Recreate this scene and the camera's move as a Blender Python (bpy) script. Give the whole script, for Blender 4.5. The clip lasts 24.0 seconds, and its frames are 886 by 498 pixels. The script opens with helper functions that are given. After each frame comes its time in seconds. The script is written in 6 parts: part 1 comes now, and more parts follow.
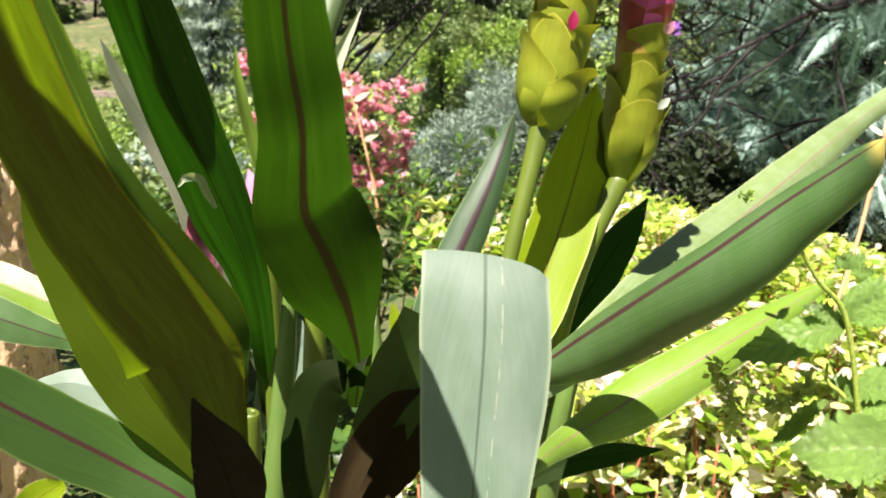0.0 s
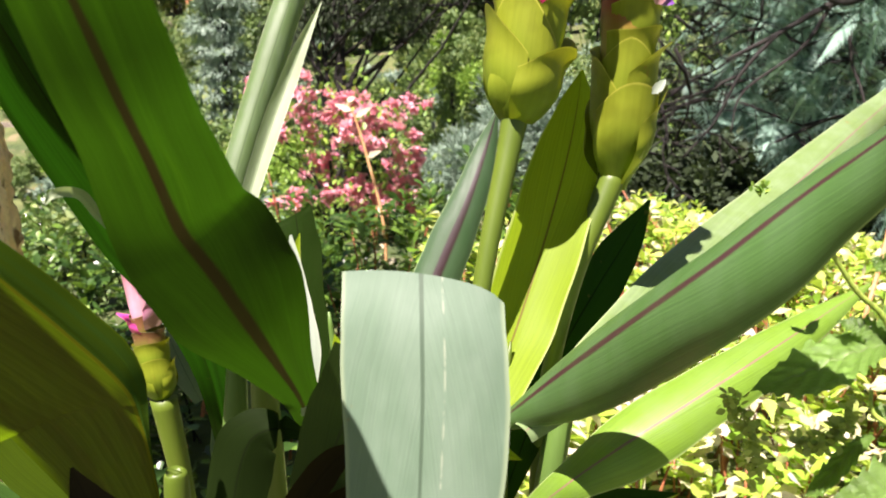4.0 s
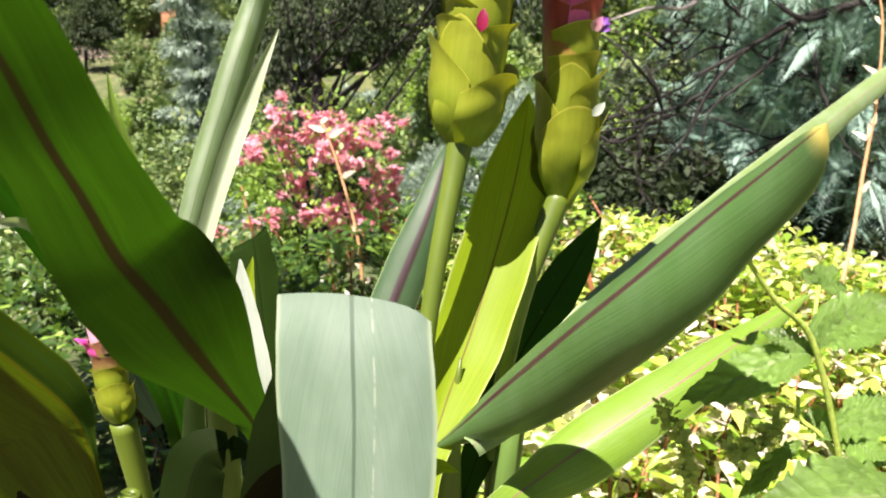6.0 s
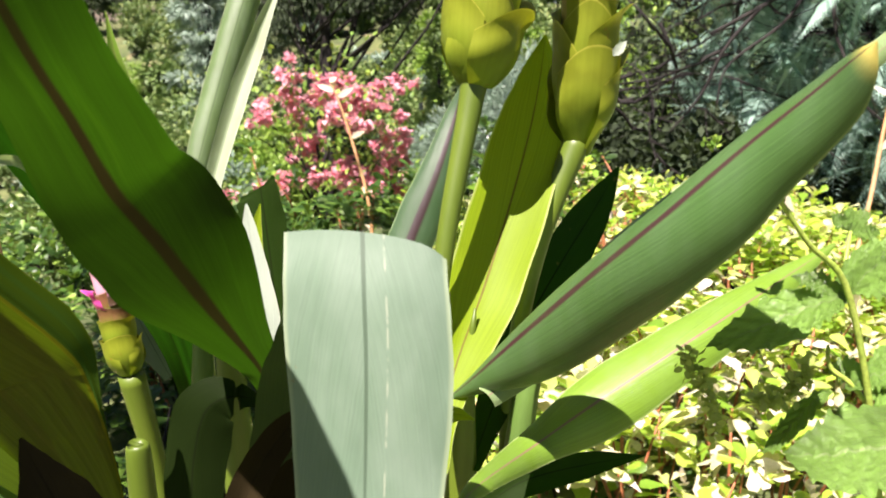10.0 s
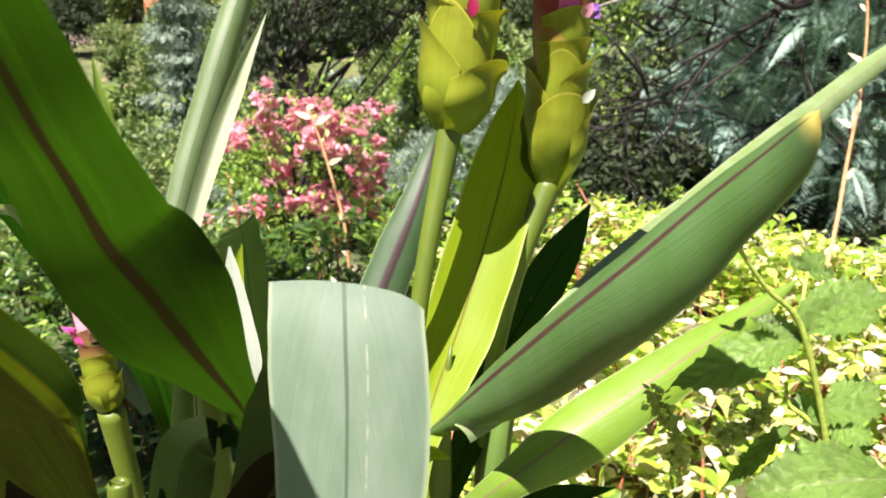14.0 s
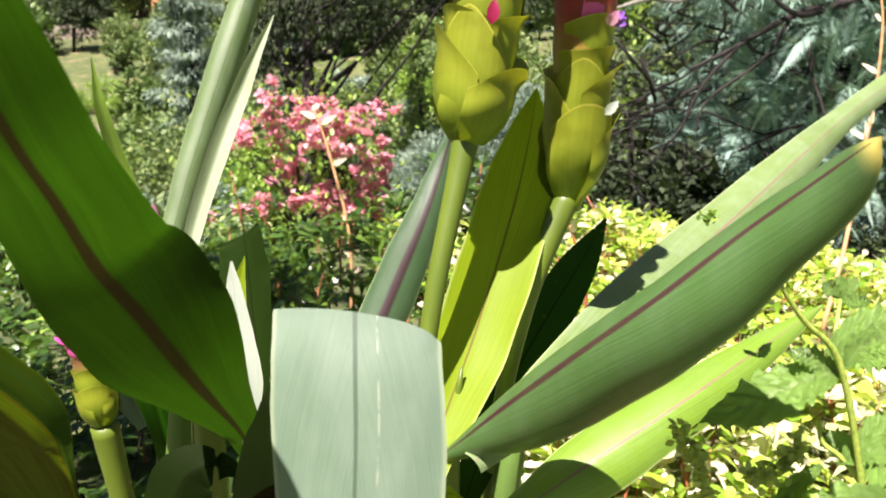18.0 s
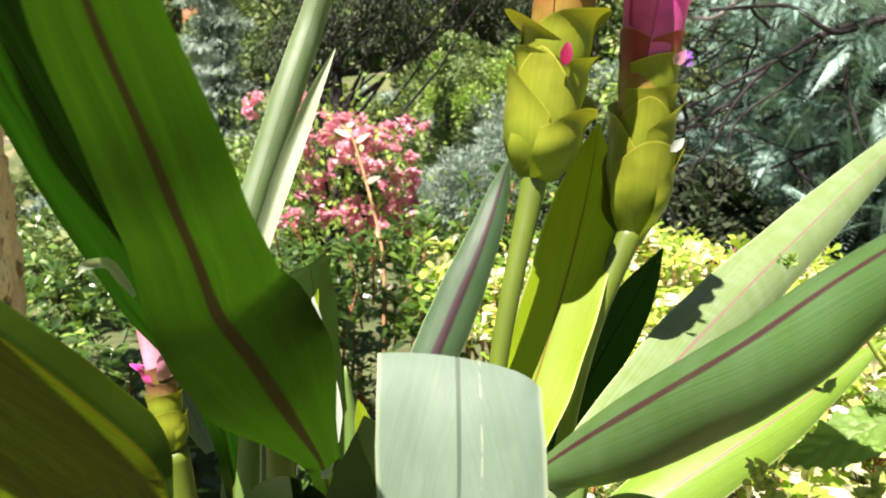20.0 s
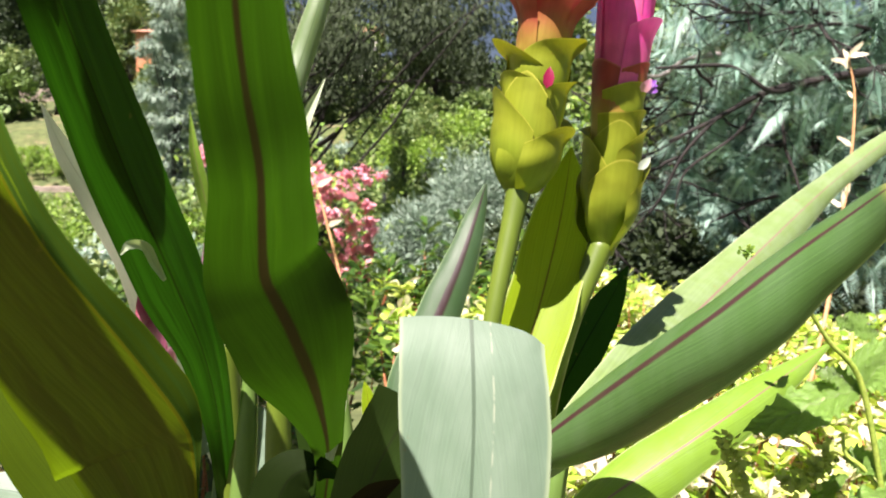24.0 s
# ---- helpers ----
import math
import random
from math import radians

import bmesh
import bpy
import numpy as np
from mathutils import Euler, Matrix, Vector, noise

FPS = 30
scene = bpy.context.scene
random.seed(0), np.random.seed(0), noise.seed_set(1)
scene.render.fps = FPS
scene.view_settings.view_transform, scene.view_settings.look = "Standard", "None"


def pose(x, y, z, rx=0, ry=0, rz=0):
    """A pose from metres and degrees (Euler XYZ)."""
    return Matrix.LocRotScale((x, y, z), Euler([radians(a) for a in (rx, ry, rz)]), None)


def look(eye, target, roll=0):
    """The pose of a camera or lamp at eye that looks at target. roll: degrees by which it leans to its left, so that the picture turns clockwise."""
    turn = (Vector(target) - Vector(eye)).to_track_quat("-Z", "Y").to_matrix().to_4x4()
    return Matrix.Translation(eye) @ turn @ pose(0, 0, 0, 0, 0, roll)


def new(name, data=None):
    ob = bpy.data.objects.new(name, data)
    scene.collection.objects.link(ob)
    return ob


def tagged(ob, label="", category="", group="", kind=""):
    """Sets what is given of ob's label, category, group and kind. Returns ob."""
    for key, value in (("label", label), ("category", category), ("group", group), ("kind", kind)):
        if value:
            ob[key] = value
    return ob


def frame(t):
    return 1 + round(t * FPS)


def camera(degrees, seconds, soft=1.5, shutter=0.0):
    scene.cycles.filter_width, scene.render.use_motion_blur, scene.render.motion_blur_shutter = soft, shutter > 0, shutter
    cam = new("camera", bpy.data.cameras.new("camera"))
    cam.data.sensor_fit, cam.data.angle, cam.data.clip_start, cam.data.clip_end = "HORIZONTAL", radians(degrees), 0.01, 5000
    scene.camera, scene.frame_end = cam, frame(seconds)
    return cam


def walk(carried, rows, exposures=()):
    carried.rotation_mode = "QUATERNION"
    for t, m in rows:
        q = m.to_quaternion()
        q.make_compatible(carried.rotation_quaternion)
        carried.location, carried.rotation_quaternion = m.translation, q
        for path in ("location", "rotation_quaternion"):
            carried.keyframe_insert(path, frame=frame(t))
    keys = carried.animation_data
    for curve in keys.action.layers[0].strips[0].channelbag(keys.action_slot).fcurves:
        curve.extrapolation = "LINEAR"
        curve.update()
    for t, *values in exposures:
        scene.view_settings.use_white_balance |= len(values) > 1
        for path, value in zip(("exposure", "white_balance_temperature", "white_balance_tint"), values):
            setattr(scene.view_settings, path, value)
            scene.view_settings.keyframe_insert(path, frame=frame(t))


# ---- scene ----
cam = camera(60.5, 24.0, 1.9)
cam.data.dof.use_dof = True
cam.data.dof.focus_distance, cam.data.dof.aperture_fstop = 0.45, 22.0
PATH = [
    (0, pose(-0.0303, -0.2390, 0.9050, 76.54, 0, -1.60) @ pose(0, 0, 0, 0, 0, 2.19)),
    (0.5, pose(-0.0269, -0.2344, 0.9068, 76.68, 0, -1.22) @ pose(0, 0, 0, 0, 0, 1.81)),
    (1, pose(-0.0158, -0.2221, 0.9048, 76.80, 0, -0.04) @ pose(0, 0, 0, 0, 0, 1.10)),
    (1.5, pose(-0.0043, -0.2087, 0.8989, 76.08, 0, 0.39) @ pose(0, 0, 0, 0, 0, 0.14)),
    (2, pose(-0.0165, -0.1861, 0.8987, 76.74, 0, -0.56) @ pose(0, 0, 0, 0, 0, 0.85)),
    (4.5, pose(0.0084, -0.1651, 0.8878, 77.99, 0, -0.14) @ pose(0, 0, 0, 0, 0, -0.69)),
    (5, pose(0.0116, -0.1797, 0.8926, 78.85, 0, -0.52) @ pose(0, 0, 0, 0, 0, -1.03)),
    (5.5, pose(0.0285, -0.1934, 0.8978, 80.20, 0, -1.10) @ pose(0, 0, 0, 0, 0, -1.66)),
    (6, pose(0.0238, -0.1784, 0.8928, 79.02, 0, -1.54) @ pose(0, 0, 0, 0, 0, -1.19)),
    (6.5, pose(0.0215, -0.1704, 0.8954, 78.37, 0, -1.47) @ pose(0, 0, 0, 0, 0, -1.90)),
    (7, pose(0.0228, -0.1711, 0.8901, 78.17, 0, -2.44) @ pose(0, 0, 0, 0, 0, -1.18)),
    (7.5, pose(0.0256, -0.1792, 0.8910, 78.12, 0, -1.74) @ pose(0, 0, 0, 0, 0, -1.94)),
    (8, pose(0.0200, -0.1887, 0.8868, 78.37, 0, -1.46) @ pose(0, 0, 0, 0, 0, -1.44)),
    (8.5, pose(0.0236, -0.1855, 0.8918, 78.17, 0, -1.63) @ pose(0, 0, 0, 0, 0, -2.61)),
    (9, pose(0.0197, -0.1777, 0.8840, 77.18, 0, -0.82) @ pose(0, 0, 0, 0, 0, -1.41)),
    (9.5, pose(0.0359, -0.1684, 0.8867, 77.61, 0, -1.20) @ pose(0, 0, 0, 0, 0, -3.19)),
    (10, pose(0.0219, -0.1649, 0.8798, 76.33, 0, -0.69) @ pose(0, 0, 0, 0, 0, -1.52)),
    (10.5, pose(0.0343, -0.1652, 0.8838, 76.15, 0, -1.58) @ pose(0, 0, 0, 0, 0, -2.48)),
    (12.5, pose(0.0354, -0.1637, 0.8830, 76.77, 0, -1.52) @ pose(0, 0, 0, 0, 0, -2.30)),
    (13, pose(0.0404, -0.1702, 0.8897, 78.10, 0, -3.16) @ pose(0, 0, 0, 0, 0, -2.29)),
    (13.5, pose(0.0191, -0.1628, 0.8951, 78.02, 0, -2.57) @ pose(0, 0, 0, 0, 0, -0.89)),
    (14, pose(0.0215, -0.1773, 0.8925, 78.05, 0, -2.57) @ pose(0, 0, 0, 0, 0, -1.06)),
    (14.5, pose(0.0217, -0.1694, 0.8925, 77.76, 0, -1.39) @ pose(0, 0, 0, 0, 0, -1.23)),
    (15, pose(0.0137, -0.1710, 0.8883, 77.88, 0, -1.59) @ pose(0, 0, 0, 0, 0, -0.84)),
    (15.5, pose(0.0095, -0.1532, 0.8859, 77.71, 0, -1.63) @ pose(0, 0, 0, 0, 0, -0.73)),
    (16, pose(0.0164, -0.1493, 0.8963, 78.09, 0, -3.07) @ pose(0, 0, 0, 0, 0, -0.53)),
    (16.5, pose(0.0190, -0.1523, 0.8915, 78.21, 0, -2.70) @ pose(0, 0, 0, 0, 0, -0.18)),
    (17, pose(0.0218, -0.1650, 0.8909, 79.30, 0, -3.31) @ pose(0, 0, 0, 0, 0, -0.54)),
    (17.5, pose(0.0244, -0.1752, 0.8911, 79.51, 0, -3.11) @ pose(0, 0, 0, 0, 0, -0.19)),
    (18, pose(0.0165, -0.1537, 0.8970, 78.10, 0, -2.42) @ pose(0, 0, 0, 0, 0, 0.07)),
    (18.5, pose(-0.0026, -0.1493, 0.8934, 77.96, 0, -0.63) @ pose(0, 0, 0, 0, 0, -0.15)),
    (20.5, pose(-0.0152, -0.1752, 0.9182, 79.92, 0, -0.42) @ pose(0, 0, 0, 0, 0, 0.25)),
    (21, pose(-0.0242, -0.2034, 0.9226, 81.11, 0, 0.35) @ pose(0, 0, 0, 0, 0, -0.04)),
    (21.5, pose(-0.0252, -0.2315, 0.9063, 83.00, 0, 0.01) @ pose(0, 0, 0, 0, 0, -0.00)),
    (22, pose(-0.0242, -0.2330, 0.8976, 83.30, 0, -1.41) @ pose(0, 0, 0, 0, 0, 0.24)),
    (22.5, pose(-0.0283, -0.2222, 0.8941, 83.01, 0, -2.33) @ pose(0, 0, 0, 0, 0, -0.03)),
    (23, pose(-0.0271, -0.1994, 0.8874, 82.58, 0, -2.59) @ pose(0, 0, 0, 0, 0, -0.43)),
    (23.5, pose(-0.0280, -0.1846, 0.8831, 81.20, 0, -2.37) @ pose(0, 0, 0, 0, 0, 0.59)),
    (24, pose(-0.0347, -0.2030, 0.8878, 83.12, 0, -4.09) @ pose(0, 0, 0, 0, 0, 1.03)),
]
walk(cam, PATH, [(0, 1.63, 6420, 29), (18, 1.63, 6420, 29), (21, 1.77, 6420, 29), (24, 1.74, 6420, 29)])

# ---- sky and sun ----
SUN_TO = Vector((-0.24, -0.40, 0.885)).normalized()
world = bpy.data.worlds.new("sky")
scene.world = world
world.use_nodes = True
wn = world.node_tree.nodes
sky = wn.new("ShaderNodeTexSky")
sky.sky_type = 'NISHITA'
sky.sun_disc = False
sky.sun_elevation = math.asin(SUN_TO.z)
sky.sun_rotation = math.atan2(SUN_TO.x, SUN_TO.y)
sky.altitude = 200
wn["Background"].inputs["Strength"].default_value = 0.018
world.node_tree.links.new(sky.outputs[0], wn["Background"].inputs["Color"])
sun = new("sun", bpy.data.lights.new("sun", 'SUN'))
sun.data.energy = 5.0
sun.data.angle = radians(0.6)
sun.data.color = (1.0, 0.94, 0.83)
sun.matrix_world = look(SUN_TO * 20, (0, 0, 0))


# ---- materials ----
def base_material(name):
    m = bpy.data.materials.new(name)
    m.use_nodes = True
    n, l = m.node_tree.nodes, m.node_tree.links
    return m, n, l, n["Principled BSDF"], n["Material Output"]


def rgb(c):
    return (c[0], c[1], c[2], 1.0)


def mix(n, l, a, b, fac, mode='MIX'):
    """A colour mix node; a, b are colours or sockets, fac a number or a socket."""
    k = n.new("ShaderNodeMix")
    k.data_type, k.blend_type = 'RGBA', mode
    for s, v in ((0, fac), (6, a), (7, b)):
        if hasattr(v, "is_output"):
            l.new(v, k.inputs[s])
        else:
            k.inputs[s].default_value = v if s == 0 else rgb(v)
    return k.outputs[2]


def ramp(n, l, src, lo, hi):
    k = n.new("ShaderNodeMapRange")
    k.interpolation_type = 'SMOOTHSTEP'
    k.inputs[1].default_value, k.inputs[2].default_value = lo, hi
    l.new(src, k.inputs[0])
    return k.outputs[0]


def maths(n, l, op, a, b=0.0):
    k = n.new("ShaderNodeMath")
    k.operation = op
    for s, v in ((0, a), (1, b)):
        if hasattr(v, "is_output"):
            l.new(v, k.inputs[s])
        else:
            k.inputs[s].default_value = v
    return k.outputs[0]


def noise_at(n, l, coords, scale, detail=3.0, rough=0.55):
    k = n.new("ShaderNodeTexNoise")
    k.inputs["Scale"].default_value, k.inputs["Detail"].default_value = scale, detail
    k.inputs["Roughness"].default_value = rough
    if coords is not None:
        l.new(coords, k.inputs["Vector"])
    return k.outputs["Fac"]


def stretched(n, l, src, sx, sy, sz=1.0):
    k = n.new("ShaderNodeMapping")
    k.inputs["Scale"].default_value = (sx, sy, sz)
    l.new(src, k.inputs["Vector"])
    return k.outputs[0]


def blade_material(name, face, rib, glow, rib_width=0.05, rough=0.38, through_part=0.4, edge=None, tip=None, bloom_glare=0.0, stripe=0.25, gloss=0.5, crinkle=0.0, streak=0.0, tip_from=0.80, scar=False, other=None):
    """A ginger leaf: fine parallel veins off a midrib, waxy skin, light passing through. UV x runs across, y along."""
    m, n, l, bsdf, out = base_material(name)
    uv = n.new("ShaderNodeUVMap").outputs[0]
    sep = n.new("ShaderNodeSeparateXYZ")
    l.new(uv, sep.inputs[0])
    u, v = sep.outputs[0], sep.outputs[1]
    off = maths(n, l, 'ABSOLUTE', maths(n, l, 'SUBTRACT', u, 0.5))
    geo = n.new("ShaderNodeNewGeometry").outputs["Position"]
    wob = noise_at(n, l, geo, 28.0, 3.0)
    # veins leave the midrib at a low angle
    lane = maths(n, l, 'ADD', maths(n, l, 'MULTIPLY', off, 60.0), maths(n, l, 'MULTIPLY', v, -34.0))
    lane = maths(n, l, 'ADD', lane, maths(n, l, 'MULTIPLY', wob, 1.6))
    comb = n.new("ShaderNodeCombineXYZ")
    l.new(lane, comb.inputs[0])
    l.new(maths(n, l, 'MULTIPLY', v, 1.5), comb.inputs[1])
    vein = noise_at(n, l, comb.outputs[0], 1.3, 4.0, 0.7)
    big = noise_at(n, l, geo, 17.0, 4.0)
    dark = tuple(c * (1.0 - stripe) for c in face)
    lite = tuple(min(1.0, c * (1.0 + stripe * 0.8)) for c in face)
    col = mix(n, l, dark, lite, ramp(n, l, vein, 0.3, 0.7))
    col = mix(n, l, col, tuple(c * 0.72 for c in face), maths(n, l, 'MULTIPLY', ramp(n, l, big, 0.5, 0.75), 0.55))
    wide = maths(n, l, 'ADD', maths(n, l, 'MULTIPLY', maths(n, l, 'SUBTRACT', 1.0, v), rib_width * 0.5), rib_width * 0.55)
    wide = maths(n, l, 'ADD', wide, maths(n, l, 'MULTIPLY', maths(n, l, 'SUBTRACT', wob, 0.5), rib_width * 0.35))
    ribm = maths(n, l, 'SUBTRACT', 1.0, ramp(n, l, maths(n, l, 'DIVIDE', off, wide), 0.45, 1.0))
    ribm = maths(n, l, 'MULTIPLY', ribm, maths(n, l, 'ADD', 0.7, maths(n, l, 'MULTIPLY', big, 0.4)))
    if other:
        # one half of the blade takes a second colour
        col = mix(n, l, col, mix(n, l, tuple(c * 0.75 for c in other), other, ramp(n, l, vein, 0.3, 0.7)), ramp(n, l, u, 0.50, 0.52))
    if edge:
        col = mix(n, l, col, edge, ramp(n, l, off, 0.465, 0.492))
    if tip:
        tm = ramp(n, l, maths(n, l, 'ADD', v, maths(n, l, 'MULTIPLY', maths(n, l, 'SUBTRACT', big, 0.5), 0.10)), tip_from, 0.97)
        col = mix(n, l, col, tip, tm)
    spots = ramp(n, l, noise_at(n, l, geo, 95.0, 2.0), 0.735, 0.77)
    col = mix(n, l, col, (0.20, 0.13, 0.04), maths(n, l, 'MULTIPLY', spots, 0.5))
    # grey film: waxy bloom, and on some leaves painted glare
    if bloom_glare:
        film = noise_at(n, l, stretched(n, l, geo, 1, 1, 0.35), 60.0, 5.0)
        col = mix(n, l, col, (0.46, 0.55, 0.46), maths(n, l, 'MULTIPLY', ramp(n, l, film, 0.3, 0.8), bloom_glare))
    if scar:
        # a broken pale scratch beside the midrib
        line = maths(n, l, 'ABSOLUTE', maths(n, l, 'SUBTRACT', u, maths(n, l, 'ADD', 0.615, maths(n, l, 'MULTIPLY', wob, 0.03))))
        bits = noise_at(n, l, stretched(n, l, uv, 9, 26), 1.0, 6.0)
        mark = maths(n, l, 'MULTIPLY', maths(n, l, 'SUBTRACT', 1.0, ramp(n, l, line, 0.001, 0.009)), ramp(n, l, bits, 0.46, 0.58))
        col = mix(n, l, col, (0.62, 0.62, 0.46), maths(n, l, 'MULTIPLY', mark, 0.28))
    col = mix(n, l, col, rib, ribm)
    l.new(col, bsdf.inputs["Base Color"])
    l.new(maths(n, l, 'ADD', rough - 0.06, maths(n, l, 'MULTIPLY', big, 0.16)), bsdf.inputs["Roughness"])
    bsdf.inputs["Specular IOR Level"].default_value = gloss
    bump = n.new("ShaderNodeBump")
    bump.inputs["Strength"].default_value, bump.inputs["Distance"].default_value = 0.35, 0.0006
    relief = vein
    if crinkle:
        relief = maths(n, l, 'ADD', vein, maths(n, l, 'MULTIPLY', noise_at(n, l, geo, 190.0, 2.5), crinkle))
        bump.inputs["Strength"].default_value, bump.inputs["Distance"].default_value = 1.0, 0.002
    l.new(relief, bump.inputs["Height"])
    l.new(bump.outputs[0], bsdf.inputs["Normal"])
    trans = n.new("ShaderNodeBsdfTranslucent")
    inner = mix(n, l, tuple(c * 0.8 for c in glow), glow, ramp(n, l, vein, 0.3, 0.7))
    if other:
        inner = mix(n, l, inner, tuple(c * 1.3 for c in other), ramp(n, l, u, 0.50, 0.52))
        # midrib brightened here to paint sun glowing through it
        inner = mix(n, l, inner, (0.40, 0.46, 0.006), ribm)
    if streak:
        # darker and brighter transmission bands run the length of the leaf
        band = n.new("ShaderNodeCombineXYZ")
        l.new(maths(n, l, 'ADD', maths(n, l, 'MULTIPLY', u, 7.0), maths(n, l, 'MULTIPLY', wob, 0.5)), band.inputs[0])
        l.new(maths(n, l, 'MULTIPLY', v, 2.2), band.inputs[1])
        thick = noise_at(n, l, band.outputs[0], 1.0, 3.0, 0.6)
        inner = mix(n, l, inner, (glow[0] * 0.42, glow[1] * 0.36, glow[2] * 0.4), maths(n, l, 'MULTIPLY', ramp(n, l, thick, 0.42, 0.62), streak))
        inner = mix(n, l, inner, (glow[0] * 1.9, glow[1] * 1.6, glow[2]), maths(n, l, 'MULTIPLY', maths(n, l, 'SUBTRACT', 1.0, ramp(n, l, thick, 0.30, 0.42)), streak))
    l.new(mix(n, l, inner, tuple(c * 0.3 for c in rib), ribm), trans.inputs["Color"])
    both = n.new("ShaderNodeMixShader")
    both.inputs[0].default_value = through_part
    l.new(bsdf.outputs[0], both.inputs[1])
    l.new(trans.outputs[0], both.inputs[2])
    l.new(both.outputs[0], out.inputs["Surface"])
    return m


def foliage_material(name, colours, glow, rough=0.5, through_part=0.3, blotch=None):
    """Small leaves: each one its own tone between the given colours."""
    m, n, l, bsdf, out = base_material(name)
    g = n.new("ShaderNodeNewGeometry")
    cr = n.new("ShaderNodeValToRGB")
    while len(cr.color_ramp.elements) < len(colours):
        cr.color_ramp.elements.new(0.5)
    for k, c in enumerate(colours):
        cr.color_ramp.elements[k].position = k / max(1, len(colours) - 1)
        cr.color_ramp.elements[k].color = rgb(c)
    l.new(g.outputs["Random Per Island"], cr.inputs[0])
    col = cr.outputs[0]
    grain = noise_at(n, l, g.outputs["Position"], 160.0, 3.0)
    col = mix(n, l, col, (0.6, 0.6, 0.6), maths(n, l, 'MULTIPLY', ramp(n, l, grain, 0.25, 0.75), 0.7), 'MULTIPLY')
    if blotch:
        uv = n.new("ShaderNodeUVMap").outputs[0]
        sep = n.new("ShaderNodeSeparateXYZ")
        l.new(uv, sep.inputs[0])
        rim = maths(n, l, 'ABSOLUTE', maths(n, l, 'SUBTRACT', sep.outputs[0], 0.5))
        col = mix(n, l, col, blotch, ramp(n, l, maths(n, l, 'ADD', rim, maths(n, l, 'MULTIPLY', grain, 0.25)), 0.38, 0.55))
    l.new(col, bsdf.inputs["Base Color"])
    bsdf.inputs["Roughness"].default_value = rough
    trans = n.new("ShaderNodeBsdfTranslucent")
    l.new(mix(n, l, col, glow, 0.7), trans.inputs["Color"])
    both = n.new("ShaderNodeMixShader")
    both.inputs[0].default_value = through_part
    l.new(bsdf.outputs[0], both.inputs[1])
    l.new(trans.outputs[0], both.inputs[2])
    l.new(both.outputs[0], out.inputs["Surface"])
    return m


def rough_material(name, a, b, scale, rough=0.85, bump=0.4, depth=0.01, third=None, squash=(1, 1, 1), mottle=0.8):
    """A mottled surface of two tones, with relief."""
    m, n, l, bsdf, out = base_material(name)
    geo = stretched(n, l, n.new("ShaderNodeNewGeometry").outputs["Position"], *squash)
    big, fine = noise_at(n, l, geo, scale, 5.0, 0.6), noise_at(n, l, geo, scale * 7.0, 4.0, 0.65)
    col = mix(n, l, a, b, ramp(n, l, big, 0.32, 0.68))
    col = mix(n, l, col, (0.45, 0.45, 0.45), maths(n, l, 'MULTIPLY', ramp(n, l, fine, 0.35, 0.7), mottle), 'MULTIPLY')
    if third:
        col = mix(n, l, col, third, ramp(n, l, noise_at(n, l, geo, scale * 2.3, 4.0), 0.55, 0.68))
    l.new(col, bsdf.inputs["Base Color"])
    bsdf.inputs["Roughness"].default_value = rough
    bp = n.new("ShaderNodeBump")
    bp.inputs["Strength"].default_value, bp.inputs["Distance"].default_value = bump, depth
    l.new(maths(n, l, 'ADD', big, maths(n, l, 'MULTIPLY', fine, 0.5)), bp.inputs["Height"])
    l.new(bp.outputs[0], bsdf.inputs["Normal"])
    return m


PURPLE = (0.058, 0.014, 0.020)
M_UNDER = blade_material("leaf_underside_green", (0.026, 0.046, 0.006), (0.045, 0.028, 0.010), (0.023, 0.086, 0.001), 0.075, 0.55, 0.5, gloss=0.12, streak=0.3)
# two darker copies of the leaf green, with shade put into the colour
M_LEAFSHADE = blade_material("leaf_shade_painted", (0.018, 0.040, 0.005), (0.014, 0.028, 0.005), (0.014, 0.070, 0.002), 0.03, 0.55, 0.5, gloss=0.10)
M_DEEPSHADE = blade_material("leaf_deepest_shade_painted", (0.012, 0.024, 0.004), (0.010, 0.018, 0.004), (0.012, 0.036, 0.001), 0.03, 0.6, 0.4, gloss=0.08)
M_BLACKBROWN = blade_material("leaf_base_dark_brown", (0.030, 0.023, 0.011), (0.020, 0.015, 0.008), (0.02, 0.014, 0.005), 0.03, 0.75, 0.15, gloss=0.06)
# sun shining through is put into this brighter yellow-green
M_SUNLOW = blade_material("leaf_sun_through_painted", (0.055, 0.095, 0.006), (0.06, 0.09, 0.006), (0.21, 0.32, 0.002), 0.02, 0.55, 0.6, gloss=0.1)
M_DEEP = blade_material("leaf_deep_glossy", (0.036, 0.088, 0.016), PURPLE, (0.06, 0.16, 0.008), 0.05, 0.32, 0.2, edge=(0.10, 0.17, 0.04), stripe=0.3)
# green lowered so the colour carries shade from neighbouring leaves
M_LONG = blade_material("leaf_long_shade_painted", (0.030, 0.054, 0.008), (0.026, 0.044, 0.007), (0.018, 0.110, 0.002), 0.02, 0.6, 0.5, gloss=0.07, streak=0.8)
# bright midrib colour stands for sunlight passing through the rib
M_OLIVE = blade_material("leaf_olive_brown", (0.098, 0.080, 0.024), (0.24, 0.26, 0.012), (0.15, 0.275, 0.001), 0.016, 0.6, 0.5, edge=(0.16, 0.20, 0.012), gloss=0.08, streak=0.65, other=(0.036, 0.085, 0.010))
